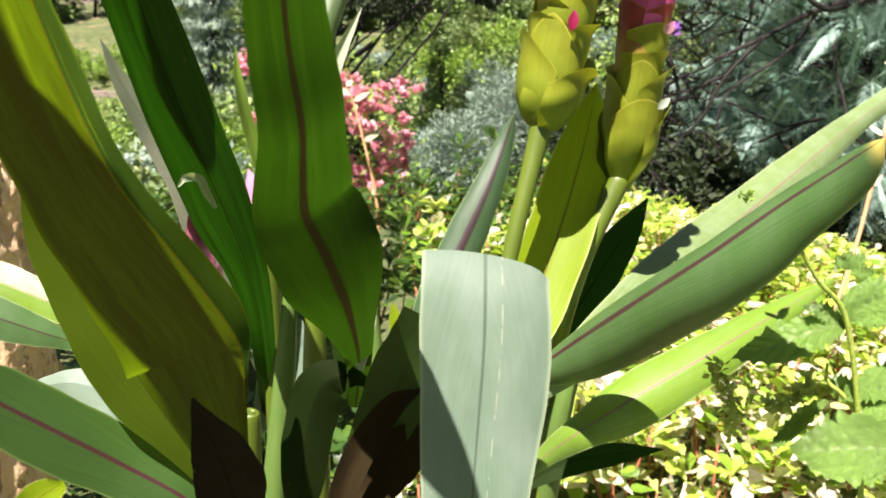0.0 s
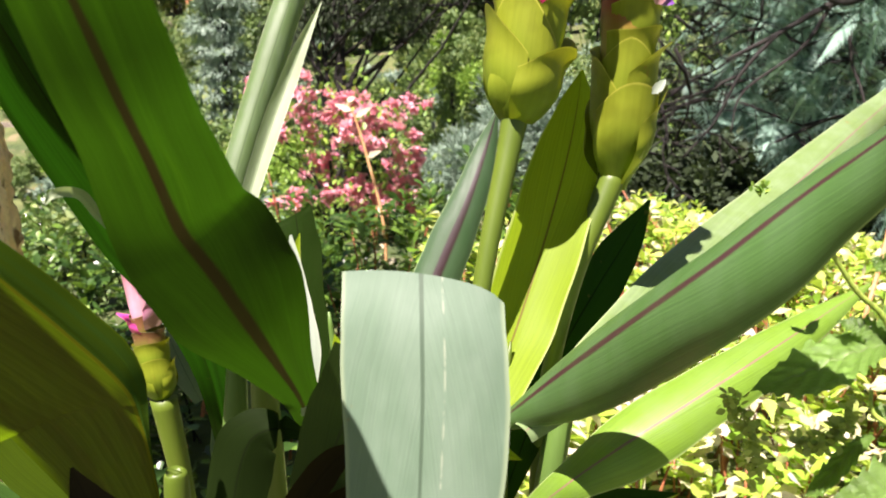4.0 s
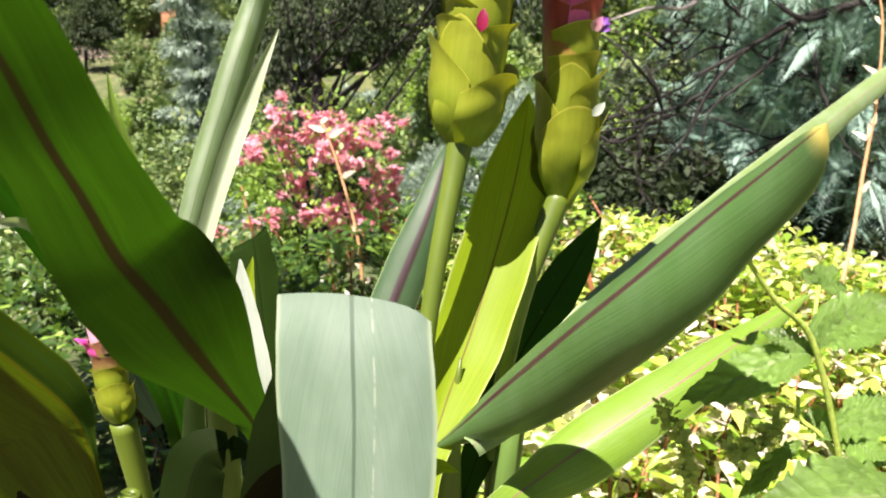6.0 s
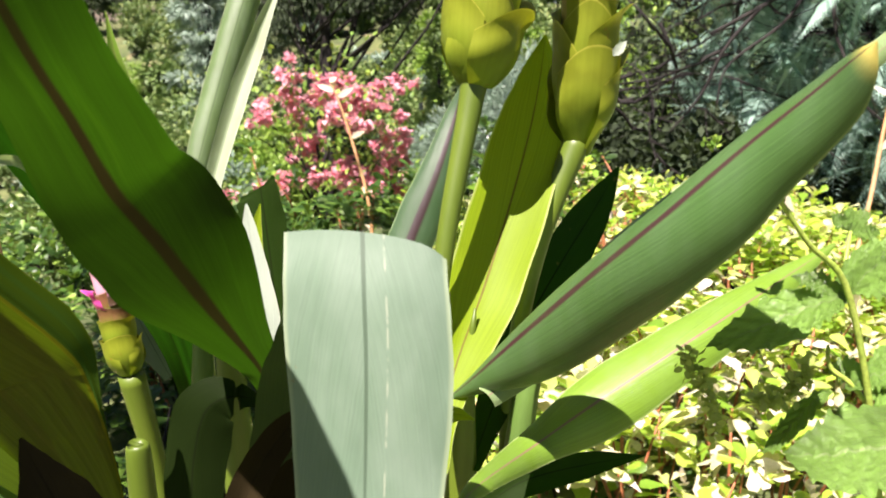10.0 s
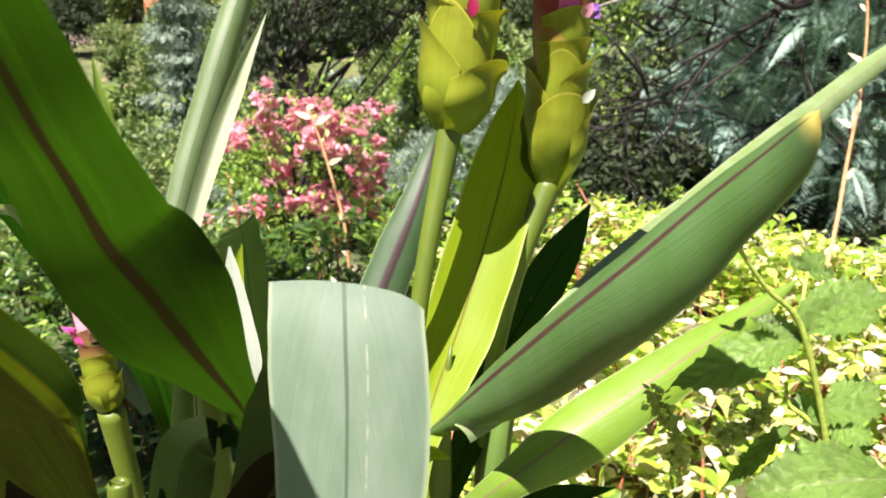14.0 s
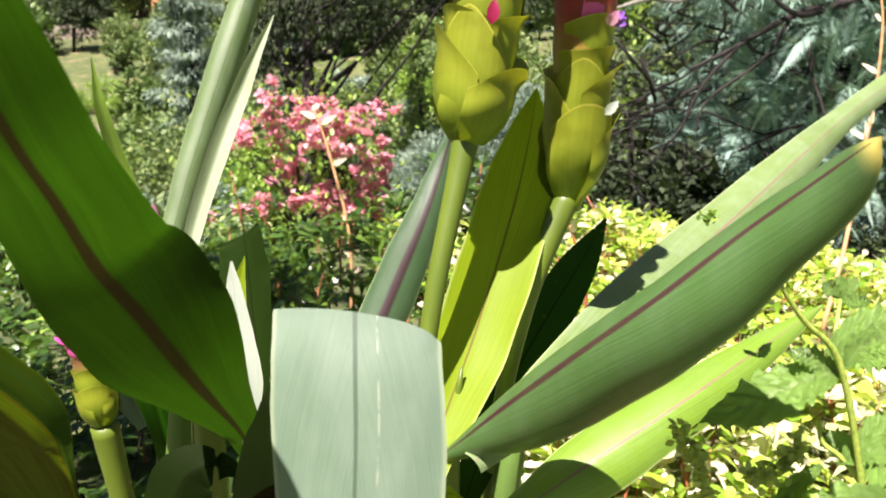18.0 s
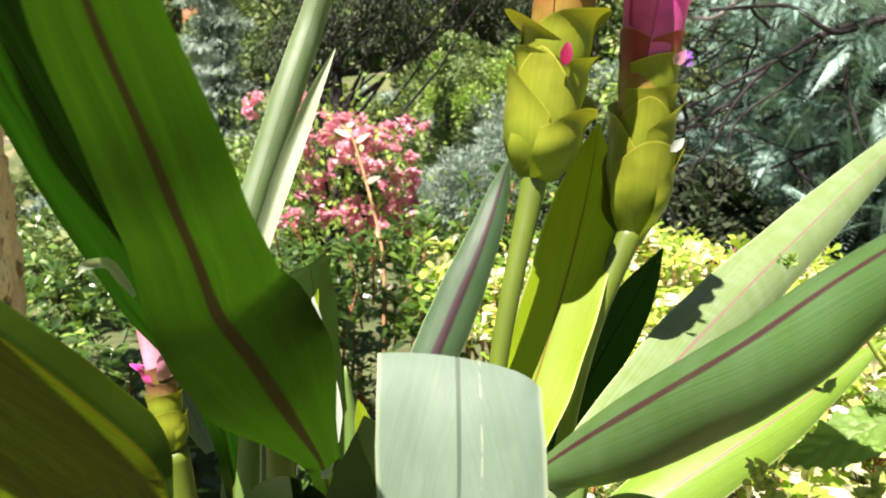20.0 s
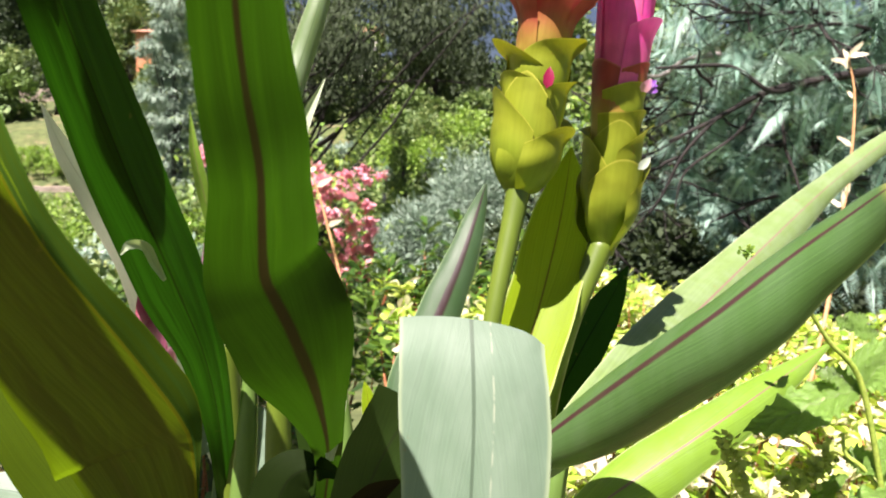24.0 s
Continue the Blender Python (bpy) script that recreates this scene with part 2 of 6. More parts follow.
M_PALE = blade_material("leaf_pale_bloom_glare", (0.118, 0.190, 0.122), (0.060, 0.100, 0.060), (0.14, 0.24, 0.08), 0.018, 0.5, 0.10, edge=(0.22, 0.29, 0.17), bloom_glare=0.14, stripe=0.10, scar=True)
# darker green for the rising section than for the hanging one
M_RISE = blade_material("leaf_rising_green", (0.030, 0.066, 0.010), (0.03, 0.05, 0.015), (0.03, 0.07, 0.006), 0.03, 0.5, 0.2, gloss=0.25)
# lit copy of the leaf green: sunlight raised into the base colour
M_LIT = blade_material("leaf_sunlit_painted", (0.205, 0.315, 0.006), (0.17, 0.13, 0.012), (0.36, 0.52, 0.004), 0.024, 0.45, 0.40, edge=(0.40, 0.50, 0.14), gloss=0.18)
M_PURPLE = blade_material("leaf_purple_midrib", (0.050, 0.122, 0.026), (0.046, 0.012, 0.018), (0.08, 0.18, 0.02), 0.038, 0.36, 0.06, edge=(0.20, 0.28, 0.10), tip=(0.52, 0.44, 0.09), bloom_glare=0.05, stripe=0.24, tip_from=0.86)
M_GLAUCOUS = blade_material("leaf_glaucous", (0.034, 0.082, 0.028), (0.03, 0.006, 0.012), (0.16, 0.28, 0.06), 0.14, 0.42, 0.15, edge=(0.18, 0.26, 0.12), bloom_glare=0.04, stripe=0.2)
M_ROLL = blade_material("leaf_rolled_green", (0.105, 0.180, 0.058), (0.085, 0.145, 0.045), (0.18, 0.30, 0.05), 0.03, 0.42, 0.2, edge=(0.5, 0.55, 0.35), bloom_glare=0.15, stripe=0.2)
M_PINKRIB = blade_material("leaf_pink_midrib", (0.140, 0.262, 0.022), (0.24, 0.14, 0.10), (0.26, 0.44, 0.02), 0.030, 0.34, 0.16, edge=(0.34, 0.44, 0.16), bloom_glare=0.04, stripe=0.3)
M_SILVER = blade_material("leaf_pale_pink_midrib", (0.155, 0.240, 0.078), (0.24, 0.15, 0.12), (0.26, 0.40, 0.06), 0.026, 0.34, 0.14, edge=(0.30, 0.38, 0.18), bloom_glare=0.14, stripe=0.25)
M_MARGIN = blade_material("leaf_white_margin", (0.36, 0.46, 0.27), (0.30, 0.40, 0.20), (0.34, 0.46, 0.14), 0.03, 0.45, 0.35, edge=(0.72, 0.76, 0.62), stripe=0.2)
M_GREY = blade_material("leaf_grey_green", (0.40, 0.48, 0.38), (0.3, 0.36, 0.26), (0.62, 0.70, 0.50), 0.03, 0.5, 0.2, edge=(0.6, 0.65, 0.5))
M_STALK = rough_material("stalk_green", (0.105, 0.160, 0.012), (0.080, 0.130, 0.010), 40.0, 0.45, 0.1, 0.0006, squash=(1, 1, 0.1), mottle=0.15)
M_STALKDARK = rough_material("stalk_deep_green", (0.10, 0.19, 0.035), (0.08, 0.15, 0.03), 40.0, 0.45, 0.1, 0.0006, squash=(1, 1, 0.1), mottle=0.15)
M_SHEATH = blade_material("sheath_green", (0.13, 0.22, 0.035), (0.10, 0.15, 0.04), (0.25, 0.38, 0.03), 0.03, 0.45, 0.25)
# brown darkened far down so the sheaths look shaded
M_DRYSHEATH = blade_material("sheath_shade_painted", (0.027, 0.020, 0.008), (0.020, 0.015, 0.007), (0.035, 0.025, 0.007), 0.02, 0.8, 0.2, gloss=0.05)


def bract_material(name, low, high, glow_low, glow_high, rim=(0.36, 0.36, 0.09)):
    """Cupped flower bract: colour runs from its foot to its rim."""
    m, n, l, bsdf, out = base_material(name)
    uv = n.new("ShaderNodeUVMap").outputs[0]
    sep = n.new("ShaderNodeSeparateXYZ")
    l.new(uv, sep.inputs[0])
    geo = n.new("ShaderNodeNewGeometry").outputs["Position"]
    big = noise_at(n, l, geo, 70.0, 4.0)
    streak = noise_at(n, l, stretched(n, l, uv, 26, 1.5), 1.0, 4.0)
    f = ramp(n, l, maths(n, l, 'ADD', sep.outputs[1], maths(n, l, 'MULTIPLY', maths(n, l, 'SUBTRACT', big, 0.5), 0.35)), 0.25, 0.85)
    col = mix(n, l, low, high, f)
    col = mix(n, l, col, (0.62, 0.62, 0.5), maths(n, l, 'MULTIPLY', ramp(n, l, streak, 0.35, 0.7), 0.28), 'MULTIPLY')
    col = mix(n, l, col, rim, ramp(n, l, sep.outputs[1], 0.97, 0.995))
    col = mix(n, l, col, (0.55, 0.52, 0.40), maths(n, l, 'MULTIPLY', ramp(n, l, noise_at(n, l, geo, 34.0, 3.0), 0.42, 0.66), 0.55), 'MULTIPLY')
    stain = ramp(n, l, noise_at(n, l, geo, 130.0, 3.0), 0.70, 0.76)
    col = mix(n, l, col, (0.22, 0.12, 0.02), maths(n, l, 'MULTIPLY', stain, 0.6))
    l.new(col, bsdf.inputs["Base Color"])
    bsdf.inputs["Roughness"].default_value = 0.42
    bsdf.inputs["Specular IOR Level"].default_value = 0.28
    bump = n.new("ShaderNodeBump")
    bump.inputs["Strength"].default_value, bump.inputs["Distance"].default_value = 0.25, 0.0005
    l.new(streak, bump.inputs["Height"])
    l.new(bump.outputs[0], bsdf.inputs["Normal"])
    trans = n.new("ShaderNodeBsdfTranslucent")
    l.new(mix(n, l, glow_low, glow_high, f), trans.inputs["Color"])
    both = n.new("ShaderNodeMixShader")
    both.inputs[0].default_value = 0.15
    l.new(bsdf.outputs[0], both.inputs[1])
    l.new(trans.outputs[0], both.inputs[2])
    l.new(both.outputs[0], out.inputs["Surface"])
    return m


M_BRACT = bract_material("bract_olive_green", (0.185, 0.268, 0.016), (0.225, 0.275, 0.018), (0.40, 0.50, 0.01), (0.46, 0.48, 0.01), (0.38, 0.40, 0.05))
M_BLUSH = bract_material("bract_green_to_red", (0.30, 0.25, 0.035), (0.34, 0.060, 0.045), (0.50, 0.33, 0.05), (0.50, 0.09, 0.07), (0.62, 0.20, 0.18))
M_PINK = bract_material("bract_magenta", (0.76, 0.14, 0.36), (0.80, 0.09, 0.44), (0.92, 0.20, 0.48), (0.95, 0.16, 0.55), (0.84, 0.20, 0.52))
M_RUSSET = bract_material("bract_reddish_brown", (0.20, 0.20, 0.030), (0.26, 0.13, 0.060), (0.25, 0.22, 0.03), (0.3, 0.16, 0.08), (0.60, 0.58, 0.36))
M_BUDTIP = bract_material("bract_pink_to_crimson", (0.74, 0.40, 0.50), (0.30, 0.035, 0.075), (0.8, 0.45, 0.5), (0.5, 0.04, 0.1), (0.35, 0.04, 0.08))
M_PALEPINK = bract_material("bract_pale_pink", (0.70, 0.40, 0.46), (0.80, 0.34, 0.56), (0.75, 0.5, 0.4), (0.9, 0.4, 0.6), (0.8, 0.35, 0.45))
M_VIOLET = bract_material("floret_violet", (0.60, 0.45, 0.70), (0.25, 0.08, 0.50), (0.5, 0.3, 0.7), (0.3, 0.1, 0.6), (0.3, 0.1, 0.5))
M_CRIMSON = bract_material("bud_crimson", (0.28, 0.015, 0.06), (0.22, 0.01, 0.045), (0.5, 0.02, 0.1), (0.5, 0.02, 0.1), (0.35, 0.01, 0.06))

M_HEDGE = foliage_material("hedge_leaves", [(0.11, 0.24, 0.02), (0.27, 0.50, 0.05), (0.44, 0.65, 0.07), (0.60, 0.72, 0.16), (0.82, 0.80, 0.60)], (0.60, 0.75, 0.05), 0.34, 0.36)
# cream tones: variegated leaves, and sun on leaves put into the colour
M_CREAM = foliage_material("hedge_cream_leaves", [(0.72, 0.62, 0.48), (0.80, 0.75, 0.63), (0.74, 0.68, 0.44), (0.52, 0.58, 0.22)], (0.7, 0.6, 0.4), 0.5, 0.25)
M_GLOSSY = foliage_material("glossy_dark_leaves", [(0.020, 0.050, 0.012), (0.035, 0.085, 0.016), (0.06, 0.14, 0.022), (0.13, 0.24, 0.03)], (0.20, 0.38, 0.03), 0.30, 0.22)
M_ACACIA = foliage_material("feathery_blue_green", [(0.10, 0.22, 0.16), (0.22, 0.41, 0.30), (0.40, 0.60, 0.48), (0.15, 0.31, 0.20)], (0.22, 0.34, 0.20), 0.5, 0.22)
M_BLUEGREY = foliage_material("blue_grey_foliage", [(0.16, 0.26, 0.18), (0.25, 0.37, 0.27), (0.36, 0.48, 0.37), (0.19, 0.29, 0.19)], (0.3, 0.4, 0.3), 0.6, 0.2)
M_CONIFER = foliage_material("conifer_green", [(0.09, 0.17, 0.042), (0.14, 0.24, 0.06), (0.22, 0.33, 0.075)], (0.10, 0.18, 0.03), 0.6, 0.15)
M_CYPRESS = foliage_material("cypress_green", [(0.028, 0.056, 0.025), (0.049, 0.084, 0.035), (0.070, 0.112, 0.042)], (0.05, 0.09, 0.02), 0.6, 0.12)
M_WOODS = foliage_material("woods_green", [(0.072, 0.140, 0.042), (0.125, 0.22, 0.062), (0.20, 0.30, 0.085), (0.32, 0.39, 0.12)], (0.14, 0.22, 0.04), 0.6, 0.2)
# leaf tones darkened so the foliage reads as shaded
M_SHADEWOOD = foliage_material("shade_painted_leaves", [(0.023, 0.042, 0.016), (0.039, 0.065, 0.023), (0.065, 0.104, 0.039)], (0.08, 0.13, 0.03), 0.8, 0.2)
M_BLOSSOM = foliage_material("pink_blossom", [(0.86, 0.30, 0.42), (0.90, 0.44, 0.52), (0.93, 0.62, 0.64), (0.88, 0.36, 0.48)], (0.95, 0.45, 0.5), 0.6, 0.42)
M_FRESH = foliage_material("fresh_green_leaves", [(0.150, 0.300, 0.045), (0.240, 0.405, 0.060), (0.330, 0.495, 0.075)], (0.3, 0.5, 0.05), 0.45, 0.28)
M_MINT = blade_material("herb_leaf_green", (0.25, 0.47, 0.085), (0.40, 0.58, 0.20), (0.34, 0.62, 0.05), 0.03, 0.30, 0.25, stripe=0.3, crinkle=0.8, gloss=0.7)
M_REDSTEM = rough_material("red_stem", (0.36, 0.11, 0.045), (0.50, 0.20, 0.08), 80.0, 0.55, 0.2, 0.001)
M_TANSTEM = rough_material("tan_stem", (0.50, 0.26, 0.10), (0.62, 0.36, 0.16), 80.0, 0.6, 0.2, 0.001)
M_BRANCH = rough_material("dark_branch", (0.012, 0.010, 0.008), (0.028, 0.023, 0.018), 25.0, 0.85, 0.6, 0.01)
M_PALEWOOD = rough_material("grey_branch", (0.30, 0.27, 0.24), (0.44, 0.41, 0.38), 30.0, 0.8, 0.5, 0.005)
M_BARK = rough_material("stripped_bark", (0.84, 0.54, 0.28), (0.90, 0.66, 0.40), 30.0, 0.85, 0.7, 0.012, third=(0.26, 0.14, 0.06), squash=(1, 1, 0.35), mottle=0.3)
M_SOIL = rough_material("garden_soil", (0.05, 0.035, 0.022), (0.10, 0.07, 0.045), 9.0, 0.95, 0.8, 0.03)
M_GROUND = rough_material("hillside_grass", (0.060, 0.095, 0.024), (0.125, 0.15, 0.045), 0.5, 0.95, 0.6, 0.08, third=(0.19, 0.16, 0.08))
M_TERRA = rough_material("terracotta", (0.38, 0.15, 0.07), (0.46, 0.21, 0.11), 18.0, 0.8, 0.3, 0.004)
M_ORANGE = rough_material("orange_render", (0.72, 0.30, 0.14), (0.78, 0.36, 0.19), 1.2, 0.9, 0.2, 0.02)
M_WHITE = rough_material("white_render", (0.74, 0.72, 0.68), (0.82, 0.80, 0.76), 1.5, 0.9, 0.2, 0.02)
M_STONE = rough_material("terrace_stone", (0.30, 0.25, 0.19), (0.42, 0.36, 0.29), 2.5, 0.95, 0.8, 0.05)
M_ROOF = rough_material("roof_tile", (0.42, 0.20, 0.12), (0.55, 0.32, 0.22), 3.0, 0.9, 0.5, 0.05)
M_GLASS = rough_material("dark_pane", (0.03, 0.04, 0.05), (0.05, 0.06, 0.075), 2.0, 0.15, 0.0, 0.001)
M_BLUE = rough_material("blue_plastic", (0.05, 0.28, 0.70), (0.07, 0.34, 0.78), 4.0, 0.45, 0.1, 0.001)
M_METAL = rough_material("grey_metal", (0.30, 0.31, 0.32), (0.38, 0.39, 0.40), 6.0, 0.5, 0.1, 0.001)


# ---- builders ----
def mesh_of(name, verts, faces, material, uvs=None, smooth=True):
    me = bpy.data.meshes.new(name)
    me.from_pydata([tuple(v) for v in verts], [], faces)
    if uvs is not None:
        lay = me.uv_layers.new(name="UVMap")
        idx = np.empty(len(me.loops), dtype=np.int32)
        me.loops.foreach_get("vertex_index", idx)
        lay.data.foreach_set("uv", np.asarray(uvs, dtype=np.float32)[idx].ravel())
    if smooth:
        me.polygons.foreach_set("use_smooth", [True] * len(me.polygons))
    me.materials.append(material)
    me.update()
    return me


def part(name, me, parent, label=""):
    ob = new(name, me)
    ob.parent = parent
    if label:
        ob["label"] = label
    return ob


def empty(name, at, label, category, group="", kind=""):
    ob = new(name)
    ob.location = at
    ob.empty_display_size = 0.02
    return tagged(ob, label, category, group, kind)


def shifted(verts, at):
    return [(v[0] - at[0], v[1] - at[1], v[2] - at[2]) for v in verts]


def spline(rows, count):
    """Catmull-Rom through rows of numbers."""
    r = np.array([tuple(k) + (0.0,) * (5 - len(k)) for k in rows], dtype=float)
    r = np.vstack([2 * r[0] - r[1], r, 2 * r[-1] - r[-2]])
    out = []
    spans = len(rows) - 1
    for s in np.linspace(0, spans, count):
        i = min(int(s), spans - 1)
        f = s - i
        a, b, c, d = r[i], r[i + 1], r[i + 2], r[i + 3]
        out.append(0.5 * (2 * b + (c - a) * f + (2 * a - 5 * b + 4 * c - d) * f * f + (3 * b - a - 3 * c + d) * f ** 3))
    return np.array(out)


def unit(v):
    return v / (np.linalg.norm(v) + 1e-12)


# blades with no given side are turned to face the camera's position
VIEW_POINT = np.array((0.0, -0.20, 0.90))


def blade(pts, cup=0.15, curl=0.0, wave=0.012, side=None, seed=0, along=44, across=14, rib=0.02, lean=0.0, skew=0.0, drop=0.0, halves=None, jag=1.0):
    """A leaf blade along pts (x, y, z, half width, twist). cup folds it along the midrib, curl rolls the margins,
    wave ripples the margins. Gives verts, faces, uvs."""
    rng = random.Random(seed)
    line = spline(pts, along)
    cen, half, twist = line[:, :3], np.maximum(line[:, 3], 0.0002), line[:, 4]
    tan = np.gradient(cen, axis=0)
    verts, uvs, faces = [], [], []
    ph = [rng.uniform(0, 6.28) for _ in range(4)]
    for i in range(along):
        t = unit(tan[i])
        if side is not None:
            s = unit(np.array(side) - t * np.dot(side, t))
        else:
            s = unit(np.cross(t, VIEW_POINT - cen[i]))
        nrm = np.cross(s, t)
        a = math.radians(twist[i] + lean)
        s, nrm = s * math.cos(a) + nrm * math.sin(a), nrm * math.cos(a) - s * math.sin(a)
        v = i / (along - 1)
        for j in range(across + 1):
            u = 2 * j / across - 1
            w = half[i]
            rip = wave * (math.sin(v * 17 + ph[0] + (1.3 if u > 0 else 0)) + 0.6 * math.sin(v * 31 + ph[1])) * abs(u) ** 2
            edge = 1 + jag * (0.02 * math.sin(v * 23 + ph[2] + u) + 0.012 * math.sin(v * 51 + ph[3]))
            ang = curl * abs(u)
            bent = abs(curl) > 1e-3
            reach = math.sin(abs(ang)) / abs(curl) * (1 if u > 0 else -1) if bent else u
            rise = (1 - math.cos(ang)) / curl if bent else 0.0
            if halves:
                part_w, fold_up, *ends = halves[0 if u < 0 else 1]
                if ends:
                    part_w *= min(1.0, max(0.03, (v - ends[0]) / 0.16))
                reach, rise = u * part_w * math.cos(fold_up), rise + abs(u) * part_w * math.sin(fold_up)
            hump = rib * math.exp(-(u / 0.07) ** 2)
            p = cen[i] + s * (w * reach * edge) + nrm * (w * (cup * (abs(u) ** 1.4 - 0.35) + rise + hump) + rip * w * 4)
            p[2] -= w * (skew * u + drop * (u * u + 1.2 * max(0.0, u) ** 7))
            verts.append(p)
            uvs.append(((u + 1) / 2, v))
    n = across + 1
    for i in range(along - 1):
        for j in range(across):
            faces.append((i * n + j, i * n + j + 1, (i + 1) * n + j + 1, (i + 1) * n + j))
    return verts, faces, uvs


def tube(rows, sides=10):
    """A round stem along rows of x, y, z, radius, with its ends closed."""
    line = np.array(rows, dtype=float)
    tan = np.gradient(line[:, :3], axis=0)
    verts, faces, uvs = [], [], []
    ref = np.array((0.3, 0.9, 0.1))
    for i, (x, y, z, r) in enumerate(line[:, :4]):
        t = unit(tan[i])
        a = unit(np.cross(t, ref))
        b = np.cross(t, a)
        for k in range(sides):
            q = 2 * math.pi * k / sides
            verts.append(line[i, :3] + r * (a * math.cos(q) + b * math.sin(q)))
            uvs.append((k / sides, i / max(1, len(line) - 1)))
    for i in range(len(line) - 1):
        for k in range(sides):
            k2 = (k + 1) % sides
            faces.append((i * sides + k, i * sides + k2, (i + 1) * sides + k2, (i + 1) * sides + k))
    faces.append(tuple(range(sides))[::-1])
    faces.append(tuple((len(line) - 1) * sides + k for k in range(sides)))
    return verts, faces, uvs


def joined(lots):
    verts, faces, uvs = [], [], []
    for v, f, u in lots:
        o = len(verts)
        verts += list(v)
        faces += [tuple(k + o for k in q) for q in f]
        uvs += list(u)
    return verts, faces, uvs


OVAL = [(0.0, 0.0), (0.25, 0.42), (0.55, 0.5), (0.82, 0.3), (1.0, 0.0)]
DIAMOND = [(0.0, 0.0), (0.5, 0.5), (1.0, 0.0)]
LANCE = [(0.0, 0.0), (0.3, 0.40), (0.7, 0.28), (1.0, 0.0)]
SPOON = [(0.0, 0.03), (0.35, 0.2), (0.7, 0.5), (0.9, 0.42), (1.0, 0.0)]


def cloud_mesh(name, block, uv, quads, material):
    """One mesh out of many alike leaves: block holds their corners, leaf by leaf."""
    count, corners = block.shape[:2]
    faces = (np.arange(count)[:, None, None] * corners + np.array(quads)[None]).reshape(-1, 4)
    me = bpy.data.meshes.new(name)
    me.vertices.add(count * corners)
    me.vertices.foreach_set("co", block.ravel())
    me.loops.add(faces.size)
    me.loops.foreach_set("vertex_index", faces.ravel().astype(np.int32))
    me.polygons.add(len(faces))
    me.polygons.foreach_set("loop_start", np.arange(0, faces.size, 4, dtype=np.int32))
    lay = me.uv_layers.new(name="UVMap")
    lay.data.foreach_set("uv", np.tile(uv, (count, 1))[faces.ravel()].astype(np.float32).ravel())
    me.materials.append(material)
    me.update(calc_edges=True)
    me.polygons.foreach_set("use_smooth", [True] * len(me.polygons))
    return me


def leaf_cloud(name, foot, way, up, length, width, material, outline=OVAL, fold=0.18, droop=0.15):
    """Many small leaves in one mesh: each grows from foot along way, its upper face towards up."""
    foot, way, up = (np.asarray(k, dtype=float) for k in (foot, way, up))
    count = len(foot)
    length, width = np.broadcast_to(length, (count,)), np.broadcast_to(width, (count,))
    way = way / np.linalg.norm(way, axis=1)[:, None]
    side = np.cross(way, up)
    side /= np.linalg.norm(side, axis=1)[:, None] + 1e-9
    nrm = np.cross(side, way)
    if outline is DIAMOND:
        mid = foot + way * (length * 0.5)[:, None] - nrm * (length * droop * 0.25)[:, None] + nrm * (width * 0.5 * fold)[:, None]
        reach = side * (width * 0.5)[:, None]
        block = np.stack([foot, mid - reach, foot + way * length[:, None] - nrm * (length * droop)[:, None], mid + reach], 1)
        uv = np.array(((0.5, 0.0), (0.0, 0.5), (0.5, 1.0), (1.0, 0.5)))
        return cloud_mesh(name, block, uv, [(0, 3, 2, 1)], material)
    k = len(outline)
    block = np.empty((count, 3 * k, 3))
    uv = np.empty((3 * k, 2))
    for i, (a, h) in enumerate(outline):
        mid = foot + way * (length * a)[:, None] - nrm * (length * droop * a * a)[:, None]
        for j, sgn in enumerate((-1, 0, 1)):
            lift = nrm * (width * h * fold * abs(sgn))[:, None]
            block[:, 3 * i + j] = mid + side * (width * h * sgn)[:, None] + lift
            uv[3 * i + j] = (0.5 + 0.5 * sgn, a)
    quads = [(3 * i + j, 3 * i + j + 1, 3 * i + j + 4, 3 * i + j + 3) for i in range(k - 1) for j in (0, 1)]
    return cloud_mesh(name, block, uv, quads, material)


def random_ways(rng, count, up_bias=0.3):
    d = rng.normal(size=(count, 3))
    d /= np.linalg.norm(d, axis=1)[:, None]
    d[:, 2] += up_bias
    return d / np.linalg.norm(d, axis=1)[:, None]


def height(x, y):
    """The garden: a terrace, a slope down to a valley, and the hillside across it."""
    knots = [(-60, 0.0), (0.7, 0.0), (1.2, -0.05), (3, -0.25), (8, -1.3), (20, -2.6), (30, -1.2), (36, 1.6), (45, 3.0), (60, 4.4), (90, 8.0), (150, 12.0), (400, 12.0), (3000, 12.0)]
    z = float(np.interp(y, [k[0] for k in knots], [k[1] for k in knots]))
    far = max(0.0, min(1.0, (y - 6) / 30))
    z += far * (0.5 * math.sin(x * 0.11 + y * 0.05) + 0.25 * math.sin(x * 0.31 + 1.3))
    return z + min(1.4, max(0.0, (y - 40) / 60)) * (-x * 0.06 if abs(x) < 120 else 0.0)


# ---- ground ----
ticks_y = list(np.linspace(-40, 0, 5)) + list(np.linspace(0.5, 12, 30)) + list(np.linspace(13, 60, 48)) + list(np.linspace(64, 200, 34)) + [300, 500, 1000, 3000]
ticks_x = [-3000, -600, -200] + list(np.linspace(-120, -8, 40)) + list(np.linspace(-7, 7, 29)) + list(np.linspace(8, 120, 40)) + [200, 600, 3000]
gv = [(x, y, height(x, y)) for y in ticks_y for x in ticks_x]
nx = len(ticks_x)
gf = [(j * nx + i, j * nx + i + 1, (j + 1) * nx + i + 1, (j + 1) * nx + i) for j in range(len(ticks_y) - 1) for i in range(nx - 1)]
